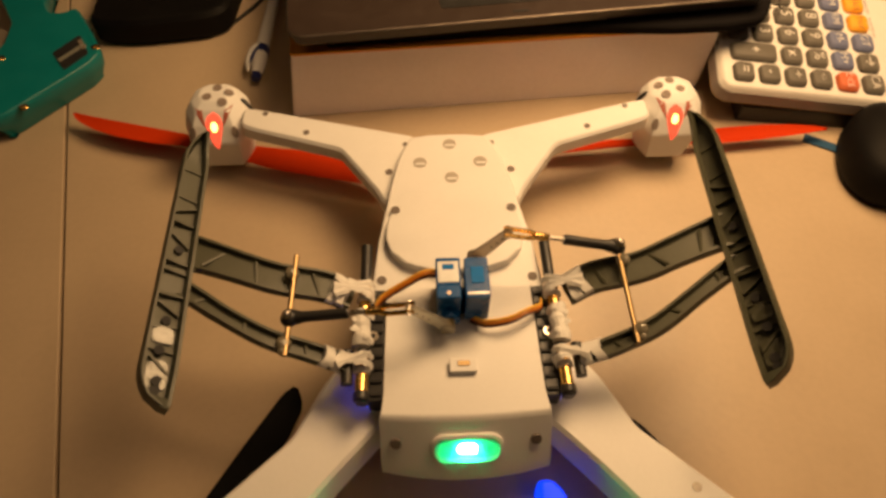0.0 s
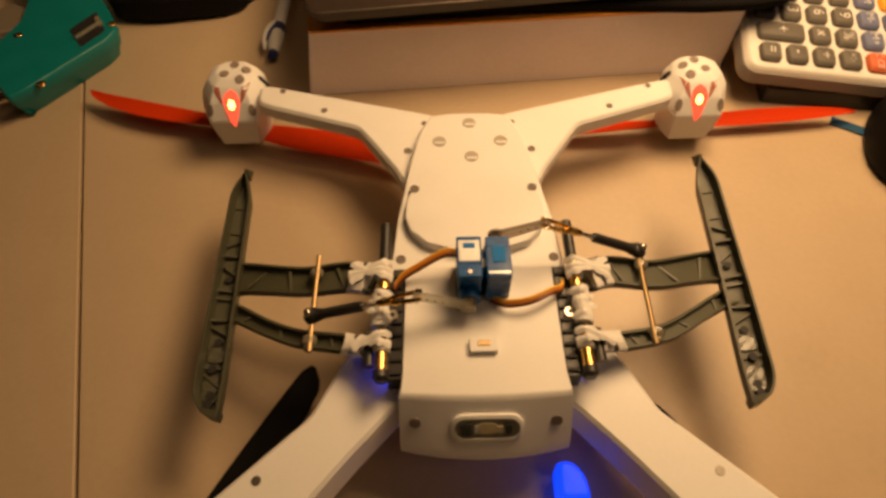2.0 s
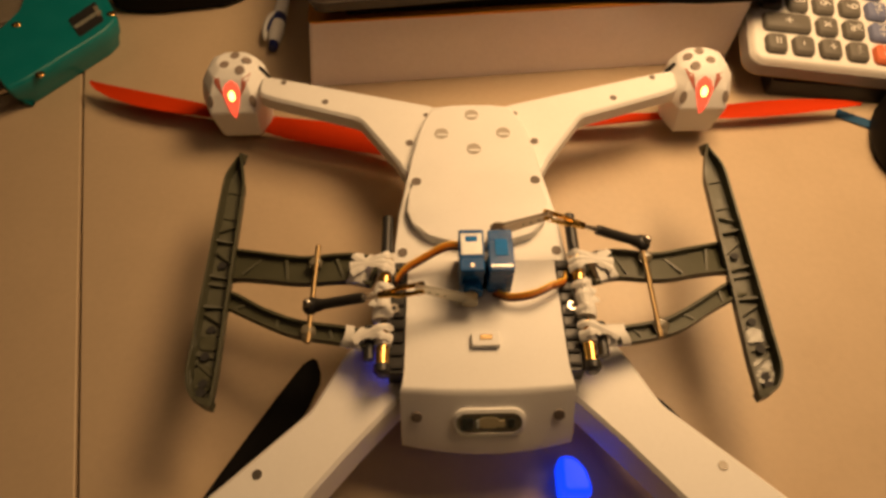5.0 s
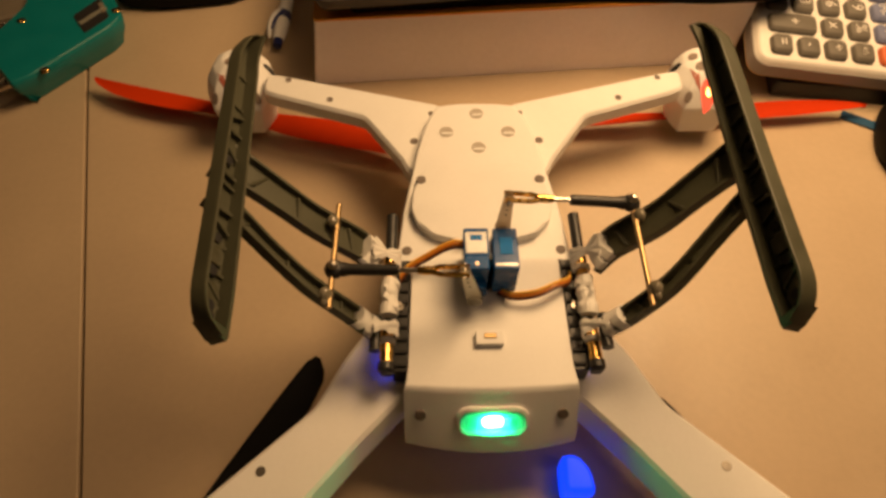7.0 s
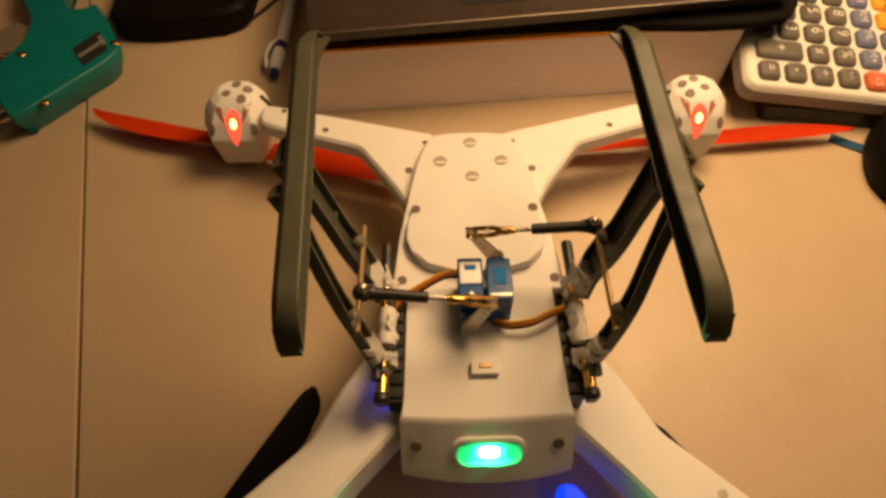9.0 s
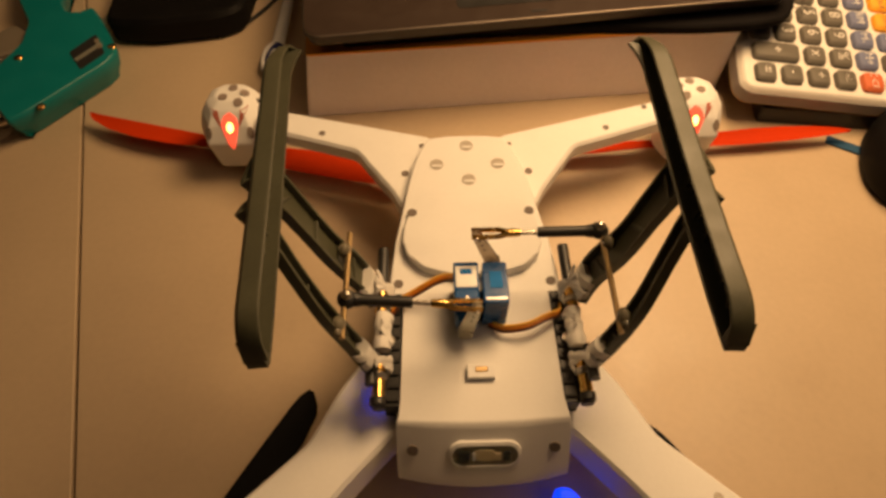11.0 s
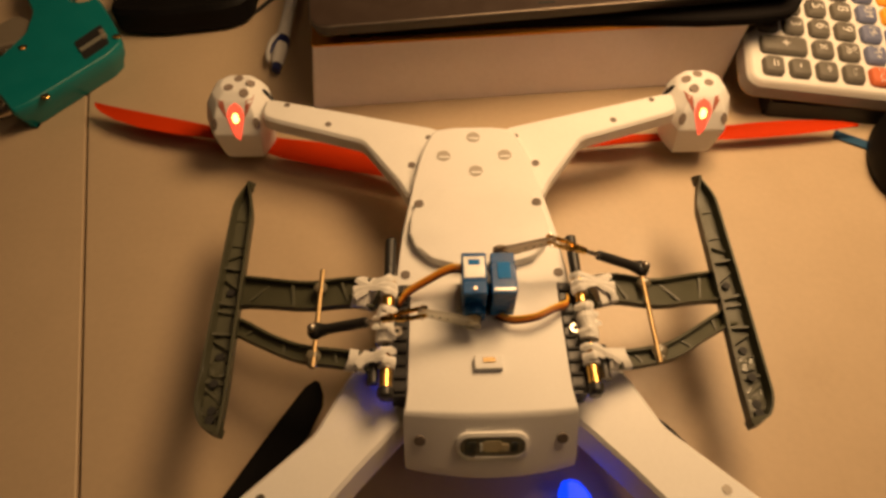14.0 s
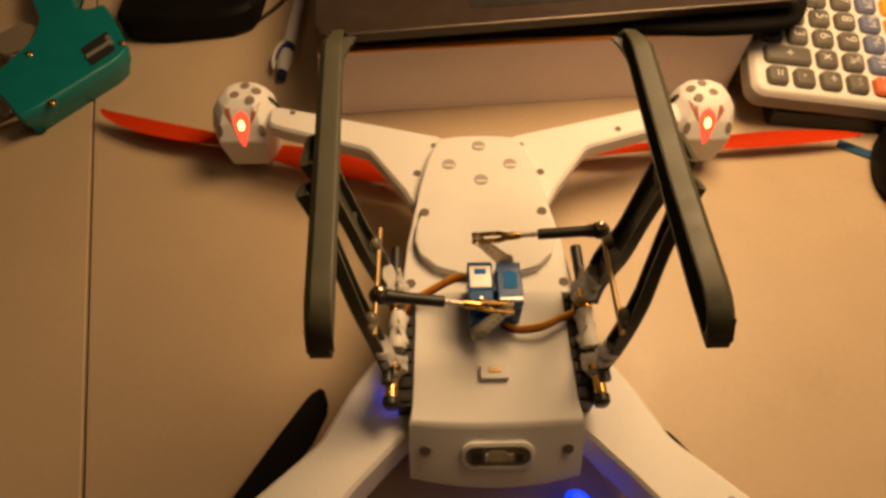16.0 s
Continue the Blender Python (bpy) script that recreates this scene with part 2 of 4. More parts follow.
def add_disc(bm, at, normal, r, h, n=14, sx=1.0, mi=0):
    """Short cylinder on a surface: at its middle, along the normal."""
    q = Vector(normal).to_track_quat("Z", "Y").to_matrix().to_4x4()
    m = Matrix.Translation(at) @ q
    add_loft(bm, [[m @ Vector((r * sx * math.cos(2 * math.pi * k / n), r * math.sin(2 * math.pi * k / n), z)) for k in range(n)] for z in (-h / 2, h / 2)], mi=mi)


def BM():
    return bmesh.new()


# ---- room and desk ----
def room():
    spans = (("wall_north", 5.2, 0.1, 2.7, 0, 2.05, 0.6), ("wall_south", 5.2, 0.1, 2.7, 0, -2.55, 0.6),
             ("wall_east", 0.1, 4.5, 2.7, 2.55, -0.25, 0.6), ("wall_west", 0.1, 4.5, 2.7, -2.55, -0.25, 0.6))
    for name, w, d, h, x, y, z in spans:
        b = BM()
        add_box(b, (w, d, h), pose(x, y, z))
        solid(name, b, M_WALL, "plain cream painted room wall", "wall", "structure")
    b = BM()
    add_box(b, (5.2, 4.7, 0.1), pose(0, -0.25, 2.0))
    solid("ceiling", b, M_WALL, "plain pale ceiling", "ceiling", "structure")
    b = BM()
    add_box(b, (5.2, 4.7, 0.1), pose(0, -0.25, -0.79))
    solid("floor", b, M_WALL, "plain floor below the desk", "floor", "structure")


room()

# the joint between the two desks: a line across both tops
SEAM = (Vector((-0.3035, 0.2417)), Vector((-0.2068, -0.0871)))
DIR = (SEAM[1] - SEAM[0]).normalized()
PERP = Vector((-DIR.y, DIR.x))
if PERP.x < 0:
    PERP = -PERP


def desk(name, label, sgn, width):
    root = thing(name, label, "desk", "desks pushed together")
    mid = SEAM[0]
    a = mid - DIR * 0.55 + PERP * sgn * 0.0010
    c = mid + DIR * 0.95 + PERP * sgn * 0.0010
    outl = [tuple(a), tuple(c), tuple(c + PERP * sgn * width), tuple(a + PERP * sgn * width)]
    if sgn > 0:
        outl = outl[::-1]
    b = BM()
    add_prism(b, outl, -0.025, 0.0, 0.0006, 0.0006)
    part("tabletop", b, M_DESK, root)
    for p in shrink(outl, 0.06):
        b = BM()
        add_tube(b, [(p[0], p[1], -0.74), (p[0], p[1], -0.026)], 0.022, 12)
        part("leg", b, M_SCREW, root)
    return root


desk("desk", "beige laminate desk top with fine grain", 1, 1.3)
desk("desk", "second beige desk pushed against the first, thin dark joint", -1, 0.7)

# ---- the drone, lying upside down ----
drone = thing("quadcopter", "white plastic quadcopter lying upside down, landing gear being tested", "drone")


def mirror(pts, s):
    return [(p[0] * s, *p[1:]) for p in pts]


def body_parts():
    half = [(0.0, 0.1243), (0.012, 0.1240), (0.0235, 0.1222), (0.0285, 0.113), (0.0322, 0.1016), (0.0360, 0.083), (0.0385, 0.067), (0.0424, 0.0435), (0.0445, 0.0215), (0.0453, 0.0105)]
    outl = half + [(-x, y) for x, y in half[::-1][:-1]]
    outl = outl[::-1]
    b = BM()
    rings = []
    for z, k, dy in ((0.004, 0.55, -0.01), (0.016, 0.80, -0.006), (0.034, 0.95, -0.001), (0.050, 1.0, 0), (0.0562, 1.0, 0), (0.0572, 0.988, 0), (0.0577, 0.965, 0)):
        rings.append([(x * k, 0.0105 + (y - 0.0105) * k + dy, z) for x, y in outl])
    add_loft(b, rings)
    part("front_shell", b, M_WHITE, drone)
    # rear half under the battery lid
    b = BM()
    rings = []
    for z, w, y0, y1 in ((0.004, 0.024, -0.035, 0.012), (0.016, 0.032, -0.052, 0.012), (0.030, 0.036, -0.060, 0.012), (0.036, 0.0375, -0.060, 0.012), (0.0560, 0.0375, -0.052, 0.0100)):
        o = soften([(-w, y0), (w, y0), (w, y1), (-w, y1)], 0.006)
        rings.append([(x, y, z) for x, y in o])
    add_loft(b, rings)
    part("rear_shell", b, M_WHITE, drone)
    # raised pad with a soft far edge
    b = BM()
    ys = [0.0185, 0.0192, 0.0235, 0.0315, 0.0400, 0.0520, 0.0640, 0.0740, 0.0800]
    ws = [0.0080, 0.0140, 0.0275, 0.0350, 0.0378, 0.0372, 0.0345, 0.0300, 0.0260]
    rows = []
    for k in range(27):
        y = 0.0185 + (0.0800 - 0.0185) * (k / 26) ** 1.5
        w = float(np.interp(y, ys, ws))
        q = min(1.0, max(0.0, (0.078 - y) / 0.040))
        z = 0.0576 + 0.0060 * q * q * (3 - 2 * q)
        zl = max(0.0570, z - 0.0009)
        e = min(0.0013, w * 0.3)
        rows.append([(-w, y, 0.0566), (-w, y, zl), (-w + e, y, z), (-w * 0.5, y, z), (0, y, z), (w * 0.5, y, z), (w - e, y, z), (w, y, zl), (w, y, 0.0566)])
    add_loft(b, rows)
    part("raised_pad", b, M_WHITE, drone, smooth=40)
    # battery lid: flat top, sloping bowed rear face
    b = BM()

    def ring(z, w, yr, bow):
        n = 9
        rear = [(-w + 2 * w * i / n, yr - bow * (1 - (2 * i / n - 1) ** 2)) for i in range(n + 1)]
        return [(x, y, z) for x, y in rear + [(w, -0.048), (w * 0.95, 0.0090), (-w * 0.95, 0.0090), (-w, -0.048)]]
    rings = [ring(0.034, 0.0398, -0.0752, 0.0050), ring(0.040, 0.0400, -0.0722, 0.0046), ring(0.0590, 0.0397, -0.0590, 0.0022), ring(0.0606, 0.0394, -0.0572, 0.0018), ring(0.0612, 0.0385, -0.0560, 0.0016)]
    rings = [[(x if y < -0.049 else max(-0.0378, min(0.0378, x)), y, z) for x, y, z in r] for r in rings]
    add_loft(b, rings)
    lid = part("battery_lid", b, M_LID, drone, smooth=25)
    # catch on the lid
    b = BM()
    add_box(b, (0.0132, 0.0068, 0.0034), pose(0.0, -0.0352, 0.0626), 0.0006)
    part("catch", b, M_WHITE, lid, "small white raised catch")
    b = BM()
    add_box(b, (0.0058, 0.0026, 0.0006), pose(0.0002, -0.0345, 0.0645), 0.0004)
    part("catch_pin", b, M_DULL, lid, "worn brass pin in the catch")
    # front vents and screws: flat discs, the recess shade is in their colour
    for x, y, r in ((0.0, 0.1145, 0.0041), (-0.0185, 0.0995, 0.0041), (0.0182, 0.0995, 0.0041), (0.0002, 0.0872, 0.0041)):
        b = BM()
        add_disc(b, (x, y, 0.0573), (0, 0, 1), r, 0.0012, 20)
        part("vent_hole", b, M_VENT, drone)
        b = BM()
        add_box(b, (r * 1.5, r * 0.40, 0.0004), pose(x + 0.0003, y - 0.0012, 0.0580), 0.0002)
        part("vent_bar", b, M_WHITE, drone)
    for x, y, z, r in ((0.0330, 0.0613, 0.0605, 0.0027), (0.0400, 0.0165, 0.0579, 0.0026)):
        for s in (-1, 1):
            b = BM()
            add_disc(b, (s * x, y, z - 0.0004), (0, 0, 1), r, 0.0012)
            part("screw", b, M_HOLE, drone)
    for s in (-1, 1):
        b = BM()
        add_disc(b, (s * 0.0325, -0.0668, 0.0500), (0, -0.80, 0.60), 0.0026, 0.0018)
        part("rear_screw", b, M_HOLE, drone)
    # side rails along the lid, with ribs
    for s in (-1, 1):
        b = BM()
        add_box(b, (0.0072, 0.059, 0.013), pose(s * 0.0417, -0.0205, 0.0540), 0.0006)
        rail = part("side_rail", b, M_BLACK, drone, "black ribbed plastic side rail")
        for i in range(9):
            b = BM()
            add_box(b, (0.0052, 0.0016, 0.002), pose(s * 0.0412, 0.004 - i * 0.0064, 0.0610), 0.0003)
            part("rail_rib", b, M_BLACKM, rail)
        b = BM()
        add_disc(b, (s * 0.0431, -0.0180, 0.0622), (0, 0, 1), 0.0026, 0.0012)
        part("washer", b, M_STEEL, rail, "small bright washer")
        b = BM()
        add_disc(b, (s * 0.0431, -0.0180, 0.0629), (0, 0, 1), 0.0011, 0.0004)
        part("washer_hole", b, M_BLACKM, rail)


def arm(s, front):
    """One arm: chamfered hollow-looking beam from body to pod."""
    if front:
        o = [(0.022, 0.1312), (0.1270, 0.1598), (0.1360, 0.1615), (0.1360, 0.1450), (0.1268, 0.1408), (0.0690, 0.1212), (0.0440, 0.0850), (0.0400, 0.0755), (0.020, 0.080)]
        zt, zb = 0.0492, 0.0392
        screws = ((0.0277, 0.1233, 0.0018), (0.0379, 0.1002, 0.0024), (0.0921, 0.1362, 0.0021), (0.1209, 0.1545, 0.0019))
    else:
        o = [(0.030, -0.018), (0.0560, -0.0190), (0.0685, -0.0372), (0.0813, -0.0624), (0.1222, -0.0995), (0.1480, -0.1240), (0.1210, -0.1450), (0.0808, -0.1014), (0.0630, -0.0807), (0.0425, -0.0588), (0.030, -0.050)]
        zt, zb = 0.0475, 0.0290
        screws = ((0.1022, -0.0902, 0.0022),)
    o = soften(o, 0.004, 3)
    o = [(x * s, y) for x, y in o]
    if s > 0:
        o = o[::-1]
    b = BM()
    wide = shrink(o, -0.0008 if front else -0.0030)
    rings = [[(x, y, zb) for x, y in wide], [(x, y, zb + 0.003) for x, y in wide], [(x, y, zt - 0.0018) for x, y in shrink(o, -0.0006)], [(x, y, zt) for x, y in shrink(o, 0.0012)]]
    add_loft(b, rings)
    ob = part("arm", b, M_WHITE, drone)
    for x, y, r in screws:
        b = BM()
        add_disc(b, (x * s, y, zt - 0.0002), (0, 0, 1), r, 0.0010)
        part("screw", b, M_HOLE if front else M_SCREW, ob)


def pod(x, y, s, lit):
    """Motor pod: faceted shell with vent holes, lamp slit and motor below."""
    b = BM()
    k = s
    prof = ((0.0090, 1.00, ((-0.0125, -0.0150), (0.0125, -0.0150), (0.0185, -0.0030), (0.0160, 0.0120), (0.0070, 0.0185), (-0.0070, 0.0185), (-0.0160, 0.0120), (-0.0185, -0.0030))),
            (0.0128, 1.00, ((-0.0138, -0.0168), (0.0138, -0.0168), (0.0208, -0.0025), (0.0175, 0.0135), (0.0080, 0.0205), (-0.0080, 0.0205), (-0.0175, 0.0135), (-0.0208, -0.0025))),
            (0.0335, 1.00, ((-0.0150, -0.0178), (0.0150, -0.0178), (0.0228, -0.0005), (0.0190, 0.0155), (0.0085, 0.0230), (-0.0085, 0.0230), (-0.0190, 0.0155), (-0.0228, -0.0005))),
            (0.0440, 1.00, ((-0.0128, -0.0112), (0.0128, -0.0112), (0.0202, 0.0025), (0.0175, 0.0165), (0.0080, 0.0230), (-0.0080, 0.0230), (-0.0175, 0.0165), (-0.0202, 0.0025))),
            (0.0505, 1.00, ((-0.0100, -0.0045), (0.0100, -0.0045), (0.0155, 0.0055), (0.0138, 0.0160), (0.0065, 0.0210), (-0.0065, 0.0210), (-0.0138, 0.0160), (-0.0155, 0.0055))),
            (0.0538, 1.00, ((-0.0062, 0.0020), (0.0062, 0.0020), (0.0095, 0.0075), (0.0085, 0.0140), (0.0040, 0.0170), (-0.0040, 0.0170), (-0.0085, 0.0140), (-0.0095, 0.0075))))
    add_loft(b, [[(x + px * (0.94 if z < 0.02 else 1.05), y + 0.002 + py * 1.05, z) for px, py in ring] for z, q, ring in prof])
    bmesh.ops.recalc_face_normals(b, faces=b.faces[:])
    bmesh.ops.bevel(b, geom=b.edges[:], offset=0.0016, segments=2, affect="EDGES", profile=0.6)
    from mathutils.bvhtree import BVHTree
    tree = BVHTree.FromBMesh(b)
    shell = part("motor_pod", b, M_WHITE, drone, smooth=24)

    def on(px, py, pz, d):
        hit = tree.ray_cast(Vector((x + px, y + py, pz)), Vector(d))
        p, m = (hit[0], hit[1]) if hit[0] is not None else (Vector((x + px, y + py, 0.05)), Vector((0, 0, 1)))
        return p, (-m if m.dot(Vector(d)) > 0 else m)
    for px, py in ((-0.0015 * k, 0.0165), (-0.0068 * k, 0.0030), (-0.0100 * k, 0.0118), (0.0040 * k, 0.0078)):
        p, nn = on(px, py, 0.2, (0, 0, -1))
        h = BM()
        add_disc(h, p, nn, 0.0031, 0.0008)
        part("vent_hole", h, M_PODVENT, shell)
    for px, pz in ((-0.0140, 0.0400), (0.0140, 0.0400)):
        p, nn = on(px, -0.2, pz, (0, 1, 0))
        h = BM()
        add_disc(h, p, nn, 0.0040, 0.0007, 14, 0.55)
        part("side_vent", h, M_PODVENT, shell)
    p, nn = on(-0.2 * k, 0.0105, 0.0445, (k, 0, 0))
    h = BM()
    add_disc(h, p, nn, 0.0056, 0.0007, 14, 0.45)
    part("side_vent", h, M_BLACKM, shell)
    if not lit:
        return

    def patch(name, rows, lift, material, label=""):
        """A thin raised piece that follows the shell: rows of (height, left, right)."""
        h = BM()
        rings = []
        for z, a, c in rows:
            top, low = [], []
            for u in (a, (a + c) / 2, c):
                p, m2 = on(u, -0.2, z, (0, 1, 0))
                top.append(p + m2 * lift)
                low.append(p - m2 * 0.0008)
            rings.append(top + low[::-1])
        add_loft(h, rings)
        return part(name, h, material, shell, label, smooth=0)
    cx = -0.0009 * k
    drop = []
    for i in range(13):
        t = i / 12
        w = 0.0056 * (min(1.0, t / 0.70) ** 0.75 if t < 0.70 else math.sqrt(max(0.0, 1 - ((t - 0.70) / 0.30) ** 2)))
        w = max(w, 0.0003)
        drop.append((0.0295 + 0.0205 * t, cx - w, cx + w))
    patch("lamp_window", drop, 0.0003, G_RED, "glowing red lamp window")
    core = []
    for i in range(9):
        a = math.pi * i / 8
        core.append((0.0430 - 0.0026 * math.cos(a), cx - 0.0001 - 0.0021 * math.sin(a), cx + 0.0001 + 0.0021 * math.sin(a)))
    patch("lamp_core", core, 0.0007, G_REDHOT, "bright orange lamp core")
    for q in (-1, 1):
        rows = []
        for i in range(5):
            t = i / 4
            a = cx + q * (0.0058 + 0.0016 * t)
            c = cx + q * (0.0064 + 0.0058 * t)
            rows.append((0.0438 + 0.0070 * t, min(a, c), max(a, c)))
        patch("notch", rows, 0.0003, M_NOTCH)


M_NOTCH = mat("reddish_plastic_notch", (0.42, 0.13, 0.09), 0.5)


def propeller(hx, hy, z, ang, material, label, hand=1, wide=1.0):
    """Two-blade propeller: hub and twisted blades, widest past their middle, bulging to one side."""
    root = thing_part("propeller_hub", hx, hy, z)
    if hand > 0:
        at = (0.0, 0.20, 0.40, 0.60, 0.80, 0.94, 1.0)
        chords = (0.0100, 0.0150, 0.0175, 0.0168, 0.0128, 0.0068, 0.0015)
        middles = (0.0, 0.0010, 0.0030, 0.0042, 0.0042, 0.0028, 0.0007)
    else:
        at = (0.0, 0.15, 0.40, 0.60, 0.78, 0.92, 0.97, 1.0)
        chords = (0.0090, 0.0120, 0.0145, 0.0182, 0.0200, 0.0160, 0.0110, 0.0030)
        middles = (0.0, 0.0, 0.0008, 0.0030, 0.0046, 0.0036, 0.0020, 0.0005)
    for turn in (0, 180):
        b = BM()
        rings = []
        for i in range(25):
            t = i / 24
            r = 0.006 + 0.125 * t
            chord, mid = wide * float(np.interp(t, at, chords)), wide ** 4 * float(np.interp(t, at, middles))
            tw = radians(20 - 14 * t) * hand
            ring = []
            for k in range(12):
                a = 2 * math.pi * k / 12
                u, v = chord * 0.5 * math.cos(a), 0.0010 * math.sin(a) + 0.0010 * math.cos(2 * a)
                ring.append(Vector((r, hand * mid + u * math.cos(tw) - v * math.sin(tw), u * math.sin(tw) + v * math.cos(tw))))
            rings.append(ring)
        add_loft(b, [[pose(hx, hy, z, 0, 0, ang + turn) @ q for q in r] for r in rings])
        part("blade", b, material, root, label, smooth=60)


def thing_part(name, x, y, z):
    b = BM()
    add_tube(b, [(x, y, z - 0.004), (x, y, z + 0.004), (x, y, z + 0.012)], [0.0065, 0.0065, 0.004], 16)
    return part(name, b, M_BLACK, drone)


body_parts()
for s in (-1, 1):
    arm(s, True)
    arm(s, False)
    pod(s * 0.1565, 0.1575 + (0.0020 if s < 0 else 0.0), s, True)
    pod(s * 0.1560, -0.1360, s, False)
propeller(-0.1560, 0.1592, 0.0110, 161.0, M_RED, "orange-red plastic propeller blade", 1, 1.08)
propeller(0.1560, 0.1584, 0.0105, 3.4, M_RED, "orange-red plastic propeller blade", 1, 0.74)
propeller(-0.1560, -0.1360, 0.0105, 60.0, M_BLACKSOFT, "black plastic propeller blade", -1)
propeller(0.1560, -0.1360, 0.0105, 133.0, M_BLACKSOFT, "black plastic propeller blade", -1)


def hazy(name, colour, clear):
    """Clear plastic that scatters some of the light that passes."""
    m = bpy.data.materials.new(name)
    m.use_nodes = True
    nt = m.node_tree
    out = nt.nodes["Material Output"]
    mix = nt.nodes.new("ShaderNodeMixShader")
    mix.inputs[0].default_value = clear
    tl, tp = nt.nodes.new("ShaderNodeBsdfTranslucent"), nt.nodes.new("ShaderNodeBsdfTransparent")
    tl.inputs[0].default_value = (*colour, 1)
    nt.links.new(tl.outputs[0], mix.inputs[1])
    nt.links.new(tp.outputs[0], mix.inputs[2])
    nt.links.new(mix.outputs[0], out.inputs["Surface"])
    return m


# green put into the cover's colour so the lamp's glow stays green
M_COVER = hazy("hazy_green_tinted_cover", (0.55, 0.74, 0.55), 0.91)


# rear status light in its slot; the lamp side of the turning plate shows only while it flashes
def status_light():
    q = pose(0.0004, -0.0694, 0.0492, 54.0, 0, 0)
    b = BM()
    add_loft(b, [[q @ Vector((x, y, z)) for x, y in rounded(0.0305, 0.0118, 0.0052, 6)] for z in (-0.0040, 0.0006)])
    slot = part("light_slot", b, M_PCB, drone, "dark rounded light window slot")
    b = BM()
    o, i = rounded(0.0335, 0.0145, 0.0066, 6), rounded(0.0300, 0.0112, 0.0050, 6)
    add_loft(b, [[q @ Vector((x, y, z)) for x, y in r] for r, z in ((o, -0.002), (o, 0.0009), (i, 0.0014), (i, 0.0002))], cap=False)
    part("slot_rim", b, M_LID, slot)
    for x, w, h, m in ((-0.0098, 0.0050, 0.0062, M_BLACKM), (-0.0052, 0.0012, 0.0042, M_LABEL), (0.0058, 0.0028, 0.0036, M_LEDPKG), (0.0100, 0.0030, 0.0050, M_BLACKM)):
        b = BM()
        add_box(b, (w, h, 0.0012), q @ pose(x, -0.0004, 0.0010), 0.0003)
        part("component", b, m, slot)
    d = BM()
    o = rounded(0.0100, 0.0064, 0.0030, 5)
    add_loft(d, [[(x, y, z) for x, y in r] for r, z in ((shrink(o, 0.0004), -0.0008), (o, -0.0004), (o, 0.0004), (shrink(o, 0.0004), 0.0008))])
    for fc in d.faces:
        if fc.calc_center_median().z < -0.0007:
            fc.material_index = 1
    drum = part("status_lamp", d, [M_LEDPKG, G_GREEN], drone, "flashing green status lamp", smooth=0)
    b = BM()
    o = rounded(0.0298, 0.0110, 0.0049, 6)
    add_loft(b, [[q @ Vector((x, y, z)) for x, y in r] for r, z in ((o, 0.0020), (o, 0.0036), (shrink(o, 0.0012), 0.0052), (shrink(o, 0.0030), 0.0060))])
    part("light_cover", b, M_COVER, slot, "hazy plastic light cover, tinted for the green glow")
    return drum, q


status_drum, status_pose = status_light()

# unseen blue strips added beside the rails to throw blue on the arms
for x, y, z, w, d, h, m in ((-0.0456, -0.0400, 0.0480, 0.0005, 0.0120, 0.0038, G_BLUE), (0.0456, -0.0420, 0.0478, 0.0005, 0.0080, 0.0030, G_BLUEDIM), (0.0452, -0.0500, 0.0440, 0.0005, 0.0060, 0.0030, G_BLUEDIM)):
    b = BM()
    add_box(b, (w, d, h), pose(x, y, z))
    part("blue_glow_strip", b, m, drone, "thin blue strip added to tint the arm", smooth=0)

# glowing dome that stands in for a patch of blue light below the body
b = BM()
add_loft(b, [[(0.0425 + x * k, -0.0868 + y * k, z) for x, y in soften([(-0.0085, -0.0120), (0.0100, -0.0120), (0.0080, 0.0020), (0.0010, 0.0105), (-0.0080, 0.0110)], 0.004, 3)] for z, k in ((0.0002, 0.75), (0.0150, 0.84), (0.0205, 0.76), (0.0220, 0.55))])
part("blue_patch_dome", b, G_BLUEMID, drone, "glowing blue dome standing in for a patch of light", smooth=60)

# hinge rods: black rod, brass sleeves, tape
AX, AZ = 0.0453, 0.0648
for s in (-1, 1):
    b = BM()
    add_tube(b, [(s * 0.0478, 0.0350, 0.0625), (s * 0.0474, -0.0520, 0.0625)], 0.0029, 14)
    rod = part("hinge_rod", b, M_BLACK, drone, "black carbon hinge rod")
    for y0, y1 in ((0.0105, -0.0052), (-0.0275, -0.0475)):
        b = BM()
        add_tube(b, [(s * 0.0478, y0, 0.0637), (s * 0.0478, y1, 0.0637)], 0.0030, 16)
        part("brass_sleeve", b, M_BRASS, rod, "shiny brass sleeve")
    for yy in (0.0015, -0.0368):
        b = BM()
        add_tube(b, [(s * 0.0478, yy + 0.0016, 0.0637), (s * 0.0478, yy + 0.0011, 0.0637), (s * 0.0478, yy - 0.0011, 0.0637), (s * 0.0478, yy - 0.0016, 0.0637)], [0.0032, 0.0040, 0.0040, 0.0032], 14)
        part("tie_band", b, M_TAPE, rod, "white tie band")
    b = BM()
    add_tube(b, [(s * 0.0478, -0.0472, 0.0637), (s * 0.0478, -0.0505, 0.0637), (s * 0.0478, -0.0515, 0.0637)], [0.0038, 0.0038, 0.0030], 14)
    part("end_cap", b, M_BLACK, rod)


